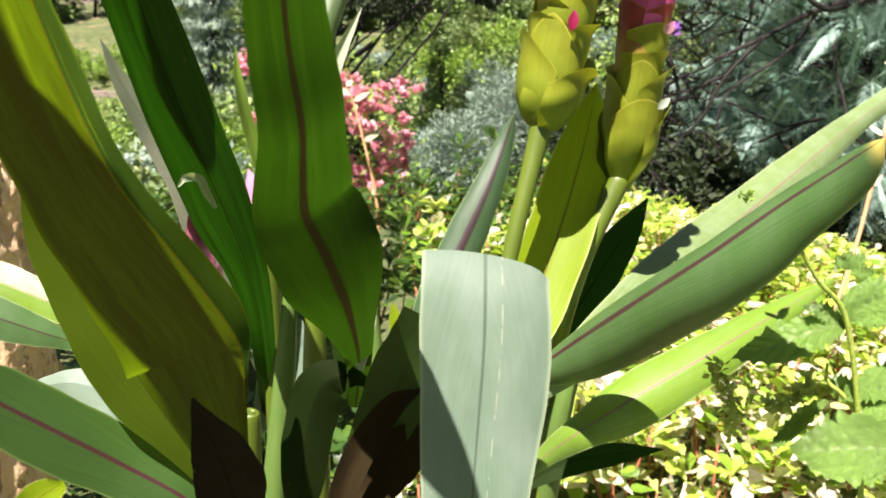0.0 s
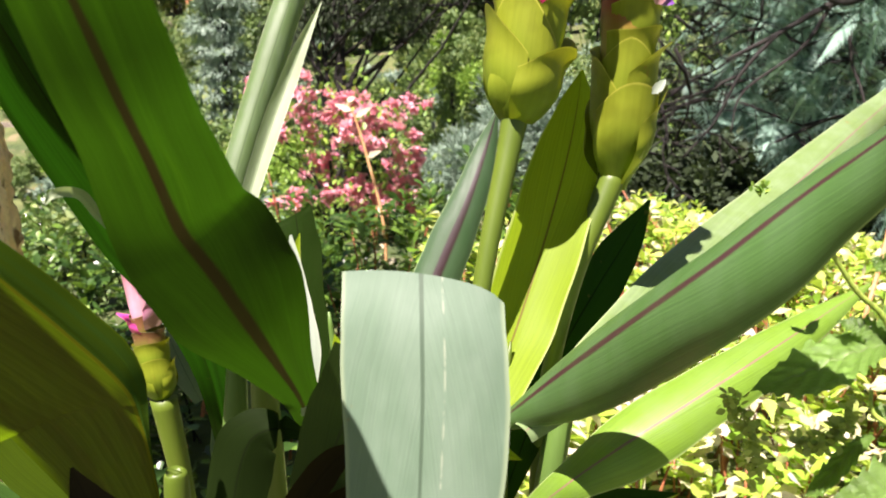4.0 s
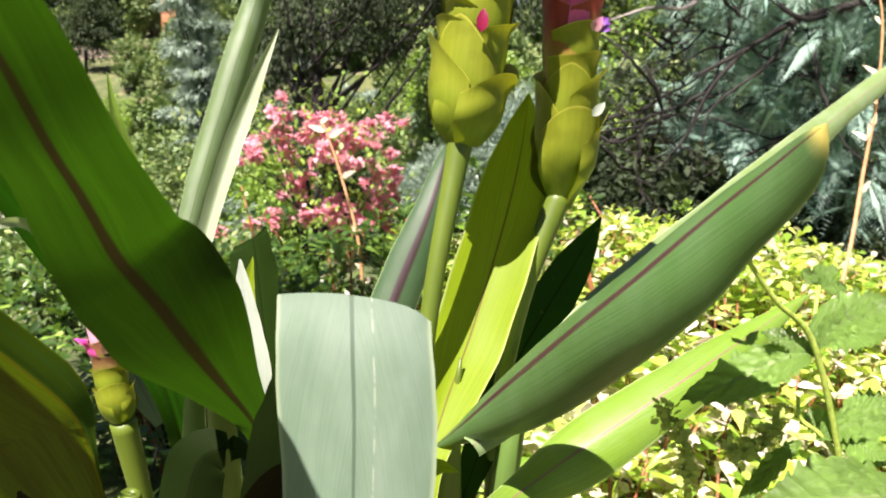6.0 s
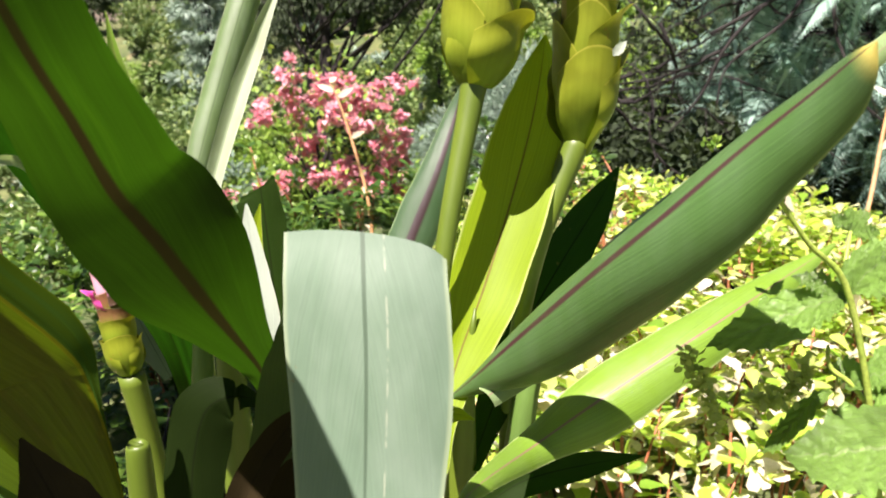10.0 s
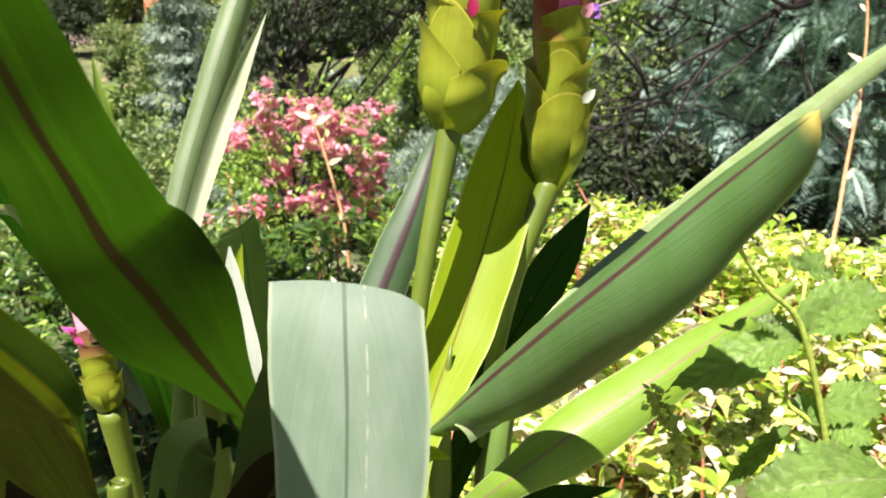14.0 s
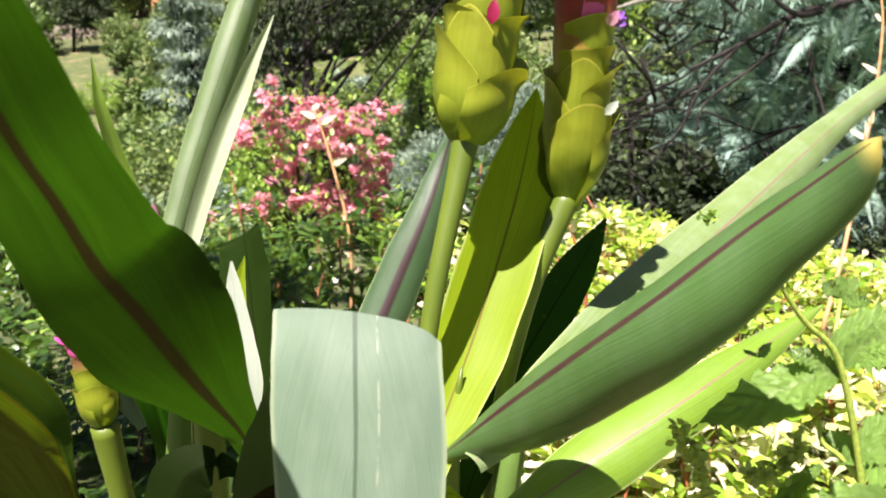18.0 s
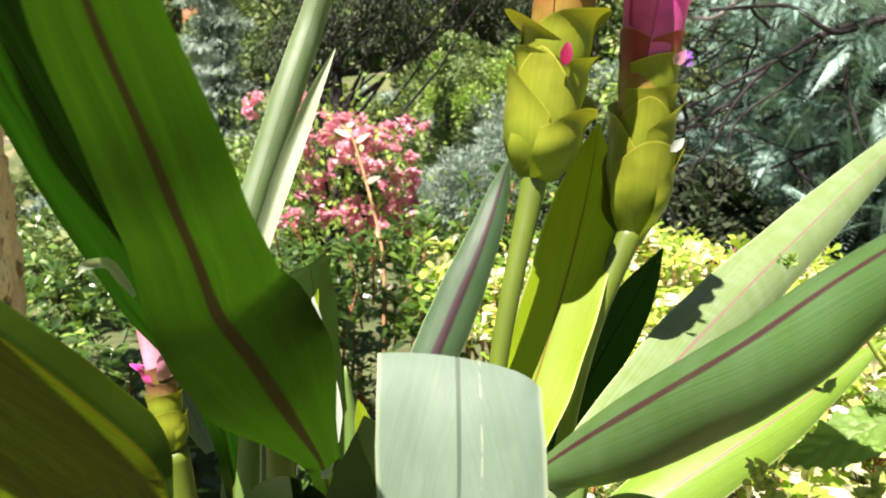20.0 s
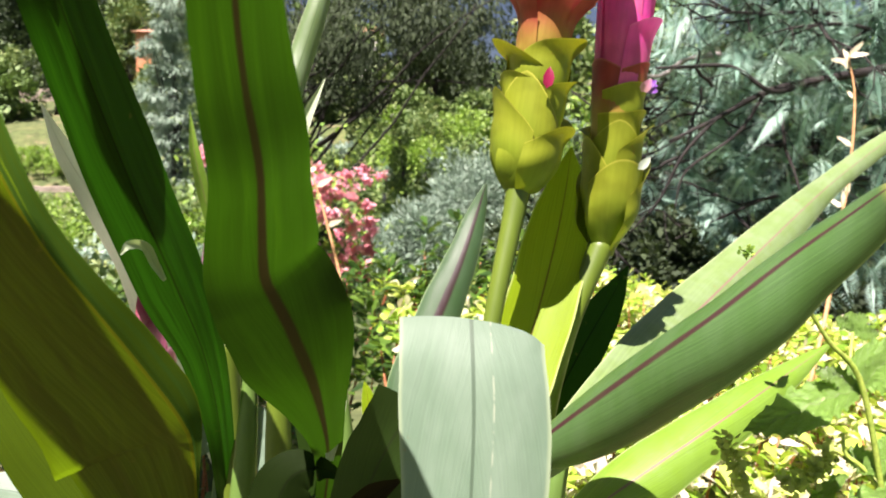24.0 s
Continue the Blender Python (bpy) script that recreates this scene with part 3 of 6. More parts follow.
ground = tagged(new("ground", mesh_of("ground", gv, gf, M_GROUND)), "sloping garden ground of dry grass and bare earth", "ground", kind="structure")

# ---- the ginger plant ----
PLANT = (0.0, 0.22, 0.42)
plant = empty("ginger_plant", PLANT, "flowering ginger plant with broad purple-ribbed leaves and pink spikes", "plant")


def plant_leaf(pts, material, label="", **k):
    v, f, u = blade(pts, **k)
    return part("leaf", mesh_of("leaf", shifted(v, PLANT), f, material, u), plant, label)


plant_leaf(material=M_OLIVE, label="broad shaded leaf folded along its midrib, lit through", cup=0.06, halves=((1.0, -0.35), (0.27, -0.5, 0.12)), wave=0.008, seed=1, pts=[(-0.1250, 0.1557, 0.6527, 0.0131), (-0.1240, 0.1480, 0.7065, 0.0396), (-0.1192, 0.1239, 0.7564, 0.0544), (-0.1221, 0.1152, 0.7757, 0.0534), (-0.1305, 0.0900, 0.8069, 0.0462), (-0.1380, 0.0676, 0.8327, 0.0382), (-0.1431, 0.0454, 0.8553, 0.0328), (-0.1450, 0.0267, 0.8758, 0.0296), (-0.1438, 0.0085, 0.8944, 0.0279), (-0.1424, -0.0063, 0.9102, 0.0251), (-0.1405, -0.0204, 0.9244, 0.0190), (-0.1385, -0.0330, 0.9365, 0.0099), (-0.1372, -0.0413, 0.9451, 0.0006)],  # L1
)
# out-of-view leaf end added so its shadow falls across the broad leaf
plant_leaf(material=M_OLIVE, label="unseen arched end added to shade the broad leaf", cup=0.1, wave=0.004, seed=51, side=(1, 0, 0.25), pts=[(-0.1405, -0.0204, 0.9244, 0.0040), (-0.1372, -0.0563, 0.9651, 0.0120), (-0.1733, -0.0918, 1.0380, 0.0160), (-0.2094, -0.1172, 1.1060, 0.0170), (-0.2295, -0.1070, 1.1195, 0.0160), (-0.2275, -0.0950, 1.0975, 0.0190), (-0.2237, -0.0846, 1.0897, 0.0190), (-0.2208, -0.0671, 1.0745, 0.0190), (-0.2168, -0.0504, 1.0589, 0.0190), (-0.2133, -0.0271, 1.0341, 0.0190), (-0.2059, 0.0058, 0.9940, 0.0190), (-0.1938, 0.0413, 0.9382, 0.0190), (-0.1948, 0.0557, 0.9119, 0.0180), (-0.1894, 0.0662, 0.8843, 0.0160), (-0.1855, 0.0663, 0.8625, 0.0120), (-0.1859, 0.0659, 0.8518, 0.0010)],
)
# added above the view to cast shade on the long leaf's right half
plant_leaf(material=M_LONG, label="unseen arched end added to shade the long leaf", cup=-0.1, wave=0.004, seed=52, side=(1, -0.2, 0.2), pts=[(-0.1610, 0.0952, 0.9558, 0.0070), (-0.1637, 0.0806, 0.9813, 0.0110), (-0.1798, 0.0408, 1.0541, 0.0120), (-0.1921, 0.0159, 1.1238, 0.0120), (-0.1921, 0.0299, 1.1078, 0.0140), (-0.1945, 0.0485, 1.0833, 0.0140), (-0.1940, 0.0738, 1.0545, 0.0140), (-0.1848, 0.1162, 1.0149, 0.0120), (-0.1821, 0.1346, 0.9992, 0.0010)],
)
plant_leaf(material=M_SUNLOW, label="leaf beneath the broad leaf, coloured as if lit through", cup=0.1, wave=0.01, seed=22, pts=[(-0.1408, 0.1741, 0.6405, 0.0041), (-0.1633, 0.1727, 0.6783, 0.0107), (-0.1848, 0.1730, 0.7136, 0.0216), (-0.2052, 0.1747, 0.7505, 0.0226), (-0.2218, 0.1773, 0.7827, 0.0203), (-0.2348, 0.1790, 0.8112, 0.0164), (-0.2441, 0.1790, 0.8331, 0.0080), (-0.2484, 0.1761, 0.8433, 0.0006)],  # L1c
)
plant_leaf(material=M_LONG, label="long green leaf, its colour darkened for shade", cup=0.0, halves=((1.05, -0.40), (1.55, -0.78)), wave=0.010, seed=2, pts=[(-0.1485, 0.3528, 0.5271, 0.0044), (-0.1528, 0.3505, 0.6031, 0.0057), (-0.1506, 0.3198, 0.6858, 0.0097), (-0.1452, 0.2596, 0.7582, 0.0138), (-0.1485, 0.2155, 0.8099, 0.0192), (-0.1543, 0.1606, 0.8714, 0.0181), (-0.1577, 0.1107, 0.9286, 0.0143), (-0.1610, 0.0952, 0.9558, 0.0133), (-0.1637, 0.0806, 0.9813, 0.0112), (-0.1656, 0.0763, 0.9927, 0.0071), (-0.1674, 0.0757, 1.0004, 0.0004)],  # L2
)
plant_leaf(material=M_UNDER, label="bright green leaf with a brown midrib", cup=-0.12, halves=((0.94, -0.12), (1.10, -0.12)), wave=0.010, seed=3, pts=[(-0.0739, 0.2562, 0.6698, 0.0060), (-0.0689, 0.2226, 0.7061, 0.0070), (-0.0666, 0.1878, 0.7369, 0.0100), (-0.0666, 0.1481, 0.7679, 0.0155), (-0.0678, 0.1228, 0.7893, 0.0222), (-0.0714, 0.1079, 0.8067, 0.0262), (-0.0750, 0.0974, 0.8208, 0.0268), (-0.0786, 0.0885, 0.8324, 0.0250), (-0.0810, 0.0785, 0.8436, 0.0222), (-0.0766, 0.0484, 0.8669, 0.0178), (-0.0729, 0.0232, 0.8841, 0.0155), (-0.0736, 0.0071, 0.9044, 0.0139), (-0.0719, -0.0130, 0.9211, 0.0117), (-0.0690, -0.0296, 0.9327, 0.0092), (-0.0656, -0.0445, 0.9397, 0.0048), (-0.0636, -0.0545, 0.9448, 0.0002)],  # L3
)
plant_leaf(material=M_RISE, label="rising base of the folded pale leaf", cup=0.1, wave=0.004, side=(1, -0.26, 0), skew=0.2, drop=0.1, seed=44, pts=[(-0.0790, 0.1576, 0.6224, 0.0047), (-0.0614, 0.1592, 0.6739, 0.0124), (-0.0410, 0.1431, 0.7379, 0.0165), (-0.0227, 0.1264, 0.7780, 0.0172)],  # paleback
)
plant_leaf(material=M_PALE, label="pale grey-green leaf folded over and hanging down", cup=0.05, wave=0.0015, side=(1, -0.26, 0), skew=0.2, drop=0.1, seed=4, along=60, jag=0.2, pts=[(-0.0023, 0.0878, 0.8251, 0.0288), (-0.0020, 0.0790, 0.8056, 0.0295), (-0.0020, 0.0735, 0.7827, 0.0295), (-0.0033, 0.0681, 0.7516, 0.0267), (-0.0048, 0.0609, 0.7212, 0.0239), (-0.0057, 0.0557, 0.6908, 0.0206), (-0.0066, 0.0513, 0.6593, 0.0126)],  # pale
)
plant_leaf(material=M_LIT, label="yellow-green leaf with sunlight put into its colour", cup=0.35, wave=0.008, seed=5, pts=[(0.0207, 0.2044, 0.6655, 0.0050), (0.0238, 0.2200, 0.6913, 0.0090), (0.0350, 0.2456, 0.7178, 0.0167), (0.0521, 0.2771, 0.7493, 0.0226), (0.0706, 0.3060, 0.7935, 0.0243), (0.0861, 0.3344, 0.8342, 0.0222), (0.0953, 0.3513, 0.8674, 0.0148), (0.1008, 0.3624, 0.8971, 0.0008)],  # L5
)
plant_leaf(material=M_GLAUCOUS, label="half-rolled leaf with a dark purple midrib", cup=0.0, curl=-0.8, wave=0.004, seed=6, pts=[(-0.0381, 0.3838, 0.6304, 0.0134), (-0.0191, 0.4063, 0.6923, 0.0200), (0.0025, 0.4263, 0.7428, 0.0212), (0.0262, 0.4465, 0.7950, 0.0169), (0.0429, 0.4655, 0.8398, 0.0095), (0.0507, 0.4705, 0.8653, 0.0014)],  # L6
)
plant_leaf(material=M_LEAFSHADE, label="leaf painted dark for shade", cup=0.3, wave=0.006, seed=7, pts=[(0.0399, 0.2497, 0.6415, 0.0056), (0.0611, 0.2867, 0.6761, 0.0119), (0.0845, 0.3234, 0.7091, 0.0158), (0.1121, 0.3592, 0.7391, 0.0167), (0.1421, 0.3949, 0.7690, 0.0132), (0.1672, 0.4206, 0.7991, 0.0009)],  # L7
)
plant_leaf(material=M_PURPLE, label="long leaf with a purple midrib and yellow tip", cup=0.0, curl=-1.7, lean=42, wave=0.006, seed=8, pts=[(0.0261, 0.2312, 0.6962, 0.0008), (0.0379, 0.2185, 0.7114, 0.0098), (0.0618, 0.1891, 0.7468, 0.0296), (0.0892, 0.1414, 0.7931, 0.0330), (0.1086, 0.1158, 0.8211, 0.0306), (0.1311, 0.1000, 0.8481, 0.0255), (0.1469, 0.0860, 0.8673, 0.0190), (0.1540, 0.0757, 0.8781, 0.0105), (0.1575, 0.0705, 0.8832, 0.0005)],  # L8
)
plant_leaf(material=M_SILVER, label="light green leaf with a pink midrib", cup=0.0, curl=-0.8, wave=0.006, seed=9, pts=[(0.0483, 0.2057, 0.7092, 0.0071), (0.0924, 0.2497, 0.7264, 0.0178), (0.1666, 0.3444, 0.7437, 0.0282), (0.2646, 0.4612, 0.7707, 0.0300), (0.3669, 0.5518, 0.8174, 0.0239), (0.4651, 0.6233, 0.8695, 0.0153), (0.5601, 0.6737, 0.9193, 0.0121), (0.6205, 0.7090, 0.9449, 0.0035)],  # L9
)
plant_leaf(material=M_PINKRIB, label="glossy striped green leaf with a pink midrib", cup=0.0, curl=-0.9, lean=12, wave=0.008, seed=10, pts=[(0.0255, 0.1331, 0.6827, 0.0018), (0.0373, 0.1408, 0.6947, 0.0052), (0.0732, 0.2097, 0.6773, 0.0120), (0.1074, 0.2220, 0.6945, 0.0214), (0.1547, 0.2397, 0.7157, 0.0208), (0.1943, 0.2568, 0.7322, 0.0173), (0.2407, 0.2836, 0.7479, 0.0102), (0.2798, 0.3052, 0.7615, 0.0011)],  # L10
)
plant_leaf(material=M_ROLL, label="upright rolled pale green leaf", cup=0.0, curl=-1.4, wave=0.003, seed=14, pts=[(-0.1676, 0.4216, 0.7813, 0.0125), (-0.1582, 0.4404, 0.8237, 0.0154), (-0.1460, 0.4598, 0.8697, 0.0171), (-0.1308, 0.4804, 0.9217, 0.0178), (-0.1151, 0.5008, 0.9731, 0.0171), (-0.1010, 0.5100, 1.0195, 0.0143), (-0.0881, 0.5246, 1.0672, 0.0106), (-0.0772, 0.5385, 1.1109, 0.0019)],  # L14
)
plant_leaf(material=M_MARGIN, label="narrow leaf with a white margin", cup=0.7, wave=0.002, seed=15, pts=[(-0.1540, 0.4075, 0.7658, 0.0055), (-0.1446, 0.4260, 0.8071, 0.0069), (-0.1325, 0.4448, 0.8499, 0.0078), (-0.1192, 0.4628, 0.8895, 0.0072), (-0.1063, 0.4745, 0.9234, 0.0047), (-0.0924, 0.4857, 0.9550, 0.0004)],  # L14b
)
plant_leaf(material=M_PINKRIB, label="thin young leaf", cup=0.5, wave=0.003, seed=16, pts=[(-0.1349, 0.3031, 0.7830, 0.0052), (-0.1422, 0.2978, 0.8197, 0.0051), (-0.1512, 0.2924, 0.8550, 0.0044), (-0.1563, 0.2862, 0.8853, 0.0034), (-0.1589, 0.2848, 0.9139, 0.0003)],  # L15
)
plant_leaf(material=M_GREY, label="withered grey-green leaf", cup=0.4, wave=0.02, seed=17, pts=[(-0.1710, 0.4335, 0.6009, 0.0053), (-0.1907, 0.4138, 0.6811, 0.0080), (-0.2066, 0.3715, 0.7418, 0.0100), (-0.2106, 0.3293, 0.8073, 0.0104), (-0.2150, 0.2846, 0.8521, 0.0089), (-0.2239, 0.2588, 0.8859, 0.0058), (-0.2296, 0.2424, 0.9142, 0.0002)],  # L16
)
plant_leaf(material=M_MARGIN, label="small curled strip at the margin of the long leaf", cup=0.3, wave=0.02, seed=53, pts=[(-0.1415, 0.1640, 0.8270, 0.0010), (-0.1445, 0.1600, 0.8350, 0.0020), (-0.1452, 0.1480, 0.8450, 0.0022), (-0.1465, 0.1305, 0.8478, 0.0018), (-0.1490, 0.1270, 0.8440, 0.0003)],
)
plant_leaf(material=M_PINKRIB, label="light green leaf", cup=-0.2, wave=0.006, seed=11, pts=[(-0.2440, 0.2575, 0.7194, 0.0077), (-0.2755, 0.2621, 0.7352, 0.0108), (-0.3029, 0.2653, 0.7455, 0.0132), (-0.3421, 0.2697, 0.7591, 0.0116), (-0.3812, 0.2736, 0.7708, 0.0015)],  # L11
)
plant_leaf(material=M_PURPLE, label="green leaf with a purple midrib", cup=-0.2, wave=0.006, seed=12, pts=[(-0.2202, 0.2329, 0.7054, 0.0037), (-0.2542, 0.2370, 0.7187, 0.0052), (-0.2754, 0.2298, 0.7292, 0.0095), (-0.2993, 0.2230, 0.7408, 0.0136), (-0.3325, 0.2167, 0.7536, 0.0140), (-0.3710, 0.2118, 0.7718, 0.0014)],  # L12
)
plant_leaf(material=M_DEEP, label="long deep green leaf with a purple midrib", cup=-0.2, wave=0.006, seed=13, pts=[(-0.1436, 0.1701, 0.6238, 0.0075), (-0.1653, 0.1667, 0.6502, 0.0141), (-0.1989, 0.1629, 0.6736, 0.0190), (-0.2293, 0.1498, 0.7009, 0.0206), (-0.2561, 0.1361, 0.7267, 0.0179), (-0.2793, 0.1223, 0.7522, 0.0085), (-0.2895, 0.1150, 0.7636, 0.0008)],  # L13
)

plant_leaf(material=M_DEEPSHADE, label="arching leaf drooping at the foot, painted dark for shade", cup=-0.3, wave=0.012, side=(-1, 0, 0), seed=31, pts=[(-0.0552, 0.1522, 0.7314, 0.0009), (-0.0663, 0.1537, 0.7365, 0.0056), (-0.0818, 0.1532, 0.7323, 0.0131), (-0.0903, 0.1528, 0.7084, 0.0145), (-0.0941, 0.1500, 0.6748, 0.0122), (-0.0967, 0.1507, 0.6344, 0.0046)],  # LD
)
plant_leaf(material=M_LEAFSHADE, label="folded leaf painted dark for shade", cup=0.2, lean=48, wave=0.006, seed=32, pts=[(-0.0789, 0.3082, 0.6511, 0.0139), (-0.0849, 0.3213, 0.7118, 0.0224), (-0.0915, 0.3409, 0.7547, 0.0260), (-0.0957, 0.3526, 0.7846, 0.0247), (-0.0976, 0.3579, 0.7950, 0.0224), (-0.0987, 0.3611, 0.8002, 0.0193)],  # LE
)
# near-white colour stands for sun reflecting off this leaf
plant_leaf(material=M_GREY, label="narrow leaf painted pale for the sun on it", cup=0.1, wave=0.006, seed=33, pts=[(-0.0662, 0.2001, 0.7214, 0.0020), (-0.0647, 0.2007, 0.7403, 0.0055), (-0.0642, 0.2023, 0.7585, 0.0068), (-0.0677, 0.2063, 0.7790, 0.0060), (-0.0706, 0.2104, 0.7995, 0.0040), (-0.0718, 0.2133, 0.8142, 0.0005)],  # LF
)
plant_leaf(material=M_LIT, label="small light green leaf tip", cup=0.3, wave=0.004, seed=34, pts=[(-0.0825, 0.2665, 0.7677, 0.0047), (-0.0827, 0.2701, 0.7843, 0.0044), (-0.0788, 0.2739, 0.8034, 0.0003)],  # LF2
)
plant_leaf(material=M_DRYSHEATH, label="dry sheath painted dark brown for shade", cup=0.5, wave=0.01, seed=35, pts=[(-0.0723, 0.1149, 0.6597, 0.0048), (-0.0659, 0.1224, 0.6918, 0.0077), (-0.0547, 0.1278, 0.7154, 0.0077), (-0.0419, 0.1313, 0.7318, 0.0060), (-0.0287, 0.1328, 0.7395, 0.0009)],  # LS
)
plant_leaf(material=M_DRYSHEATH, label="dry brown sheath with shade in its colour", cup=0.4, wave=0.015, seed=36, pts=[(-0.0718, 0.1369, 0.6658, 0.0094), (-0.0536, 0.1402, 0.6816, 0.0150), (-0.0355, 0.1443, 0.7006, 0.0131), (-0.0235, 0.1477, 0.7162, 0.0019)],  # LS2
)
plant_leaf(material=M_LIT, label="small pointed leaf tip", cup=0.4, wave=0.004, seed=37, pts=[(0.0102, 0.1257, 0.7263, 0.0025), (0.0190, 0.1223, 0.7363, 0.0041), (0.0280, 0.1180, 0.7420, 0.0033), (0.0360, 0.1126, 0.7421, 0.0002)],  # LT
)
plant_leaf(material=M_LEAFSHADE, label="low leaf painted dark for shade", cup=0.3, wave=0.006, seed=38, pts=[(0.0442, 0.2267, 0.6292, 0.0039), (0.0709, 0.2301, 0.6445, 0.0092), (0.1091, 0.2406, 0.6473, 0.0074), (0.1461, 0.2503, 0.6465, 0.0003)],  # LU
)
plant_leaf(material=M_SHEATH, label="arched light green leaf", cup=-0.3, wave=0.006, seed=39, pts=[(-0.2186, 0.2292, 0.6387, 0.0022), (-0.2301, 0.2338, 0.6584, 0.0045), (-0.2435, 0.2377, 0.6752, 0.0067), (-0.2678, 0.2394, 0.6820, 0.0074), (-0.2938, 0.2384, 0.6778, 0.0056), (-0.3049, 0.2373, 0.6733, 0.0011)],  # LV
)
plant_leaf(material=M_LIT, label="light green leaf tip", cup=0.2, wave=0.004, seed=40, pts=[(-0.2950, 0.2100, 0.6013, 0.0074), (-0.2788, 0.2136, 0.6182, 0.0112), (-0.2660, 0.2154, 0.6270, 0.0074), (-0.2617, 0.2163, 0.6315, 0.0007)],  # LW
)
plant_leaf(material=M_BLACKBROWN, label="dark brown leaf base", cup=0.3, wave=0.015, seed=41, pts=[(-0.1145, 0.0956, 0.6815, 0.0120), (-0.1205, 0.0975, 0.7019, 0.0165), (-0.1268, 0.0997, 0.7188, 0.0135), (-0.1347, 0.1034, 0.7332, 0.0060), (-0.1400, 0.1060, 0.7437, 0.0006)],  # LX
)
plant_leaf(material=M_PALE, label="pale low leaf", cup=-0.2, wave=0.006, seed=42, pts=[(-0.1934, 0.2198, 0.6618, 0.0068), (-0.2241, 0.2240, 0.6856, 0.0123), (-0.2514, 0.2262, 0.6952, 0.0103), (-0.2753, 0.2269, 0.6925, 0.0055), (-0.2959, 0.2269, 0.6857, 0.0007)],  # LY
)
# two pale leaves paint the bright sunlit gaps between the stems
plant_leaf(material=M_PALE, label="leaf behind the stems painted pale for sun", cup=0.3, wave=0.01, seed=46, pts=[(-0.1571, 0.3442, 0.6038, 0.0092), (-0.1441, 0.3537, 0.6445, 0.0203), (-0.1364, 0.3611, 0.6761, 0.0175), (-0.1303, 0.3659, 0.6964, 0.0018)],  # LP
)
plant_leaf(material=M_PALE, label="small pale leaf behind the stems", cup=0.3, wave=0.01, seed=47, pts=[(-0.1670, 0.3391, 0.6698, 0.0045), (-0.1809, 0.3452, 0.6956, 0.0107), (-0.1903, 0.3498, 0.7150, 0.0062), (-0.1958, 0.3525, 0.7266, 0.0004)],  # LP2
)
plant_leaf(material=M_LIT, label="short pointed light green leaf", cup=0.3, wave=0.004, seed=43, pts=[(-0.0356, 0.1739, 0.7386, 0.0033), (-0.0427, 0.1779, 0.7543, 0.0046), (-0.0453, 0.1806, 0.7653, 0.0029), (-0.0469, 0.1822, 0.7716, 0.0003)],  # LZ
)


def bract(at, axis, turn, radius, tall, spread=1.35, flare=0.35, material=None, foot=0.5, seed=0, tip=0.16, lean=0.0):
    """One cupped bract round the axis, opening at its rim."""
    rng = random.Random(seed)
    axis = unit(np.array(axis))
    a = unit(np.cross(axis, (0.0, 1.0, 0.05)))
    b = np.cross(axis, a)
    verts, faces, uvs = [], [], []
    rows, cols = 14, 16
    p1, p2 = rng.uniform(0, 6), rng.uniform(0, 6)
    for i in range(rows + 1):
        v = i / rows
        for j in range(cols + 1):
            u = 2 * j / cols - 1
            top = tall * (1 - tip * abs(u) ** (1.8 if tip < 0.3 else 1.5))
            prof = foot + (1 - foot) * math.sin(min(1.0, v * 1.45) * math.pi / 2) ** (1.45 if foot < 0.36 else 0.85 if foot < 0.45 else 1.0 if foot < 0.55 else 0.7)
            out = flare * (max(0.0, v - 0.6) / 0.4) ** (2.2 if tip < 0.3 else 3.2) * ((1 - 0.3 * abs(u)) if tip < 0.3 else (1.2 - 1.1 * abs(u))) - 0.10 * max(0.0, v - 0.45) * (1 if foot < 0.5 else 0)
            r = radius * (prof + out) * (1 + 0.03 * math.sin(3 * u + p1 + 4 * v))
            q = turn + spread * u * (1.0 - 0.12 * v)
            h = top * v + radius * 0.06 * math.sin(5 * u + p2) * v
            off = a * math.cos(q) + b * math.sin(q)
            verts.append(np.array(at) + axis * h + off * r + (a * math.cos(turn) + b * math.sin(turn)) * lean * radius * v * v)
            uvs.append(((u + 1) / 2, v))
    n = cols + 1
    for i in range(rows):
        for j in range(cols):
            faces.append((i * n + j, i * n + j + 1, (i + 1) * n + j + 1, (i + 1) * n + j))
    return verts, faces, uvs


def flower_spike(stem, axis_from, axis_to, tiers, label):
    """A flower spike: stalk, then tiers of cupped bracts (height along the axis, turn in degrees, radius, length, flare, material)."""
    axis_from, axis_to = np.array(axis_from), np.array(axis_to)
    axis = axis_to - axis_from
    spike = part("flower_spike", None, plant, label)
    spike.location = shifted([stem[0][:3]], PLANT)[0]
    base = stem[0][:3]
    v, f, u = tube(spline(stem, 24)[:, :4], 14)
    part("stalk", mesh_of("stalk", shifted(v, base), f, M_STALK, u), spike, "pale green round stalk")
    core = [tuple(axis_from + axis * k) + (r,) for k, r in ((0, 0.3), (0.1, 0.6), (0.5, 0.5), (0.8, 0.12))]
    core = [c[:3] + (c[3] * tiers[0][2],) for c in core]
    v, f, u = tube(core, 14)
    part("core", mesh_of("core", shifted(v, base), f, M_STALK, u), spike)
    for k, (h, turn, radius, tall, flare, mat, foot, *more) in enumerate(tiers):
        at = axis_from + unit(axis) * h
        v, f, u = bract(at, axis, math.radians(turn), radius * (1 + 0.02 * (k % 3)), tall, 1.75 if foot > 0.6 else 1.45, flare, mat, foot, seed=k + int(1000 * abs(axis_from[0])), tip=more[0] if more else 0.16)
        part("bract", mesh_of("bract", shifted(v, base), f, mat, u), spike)
    return spike


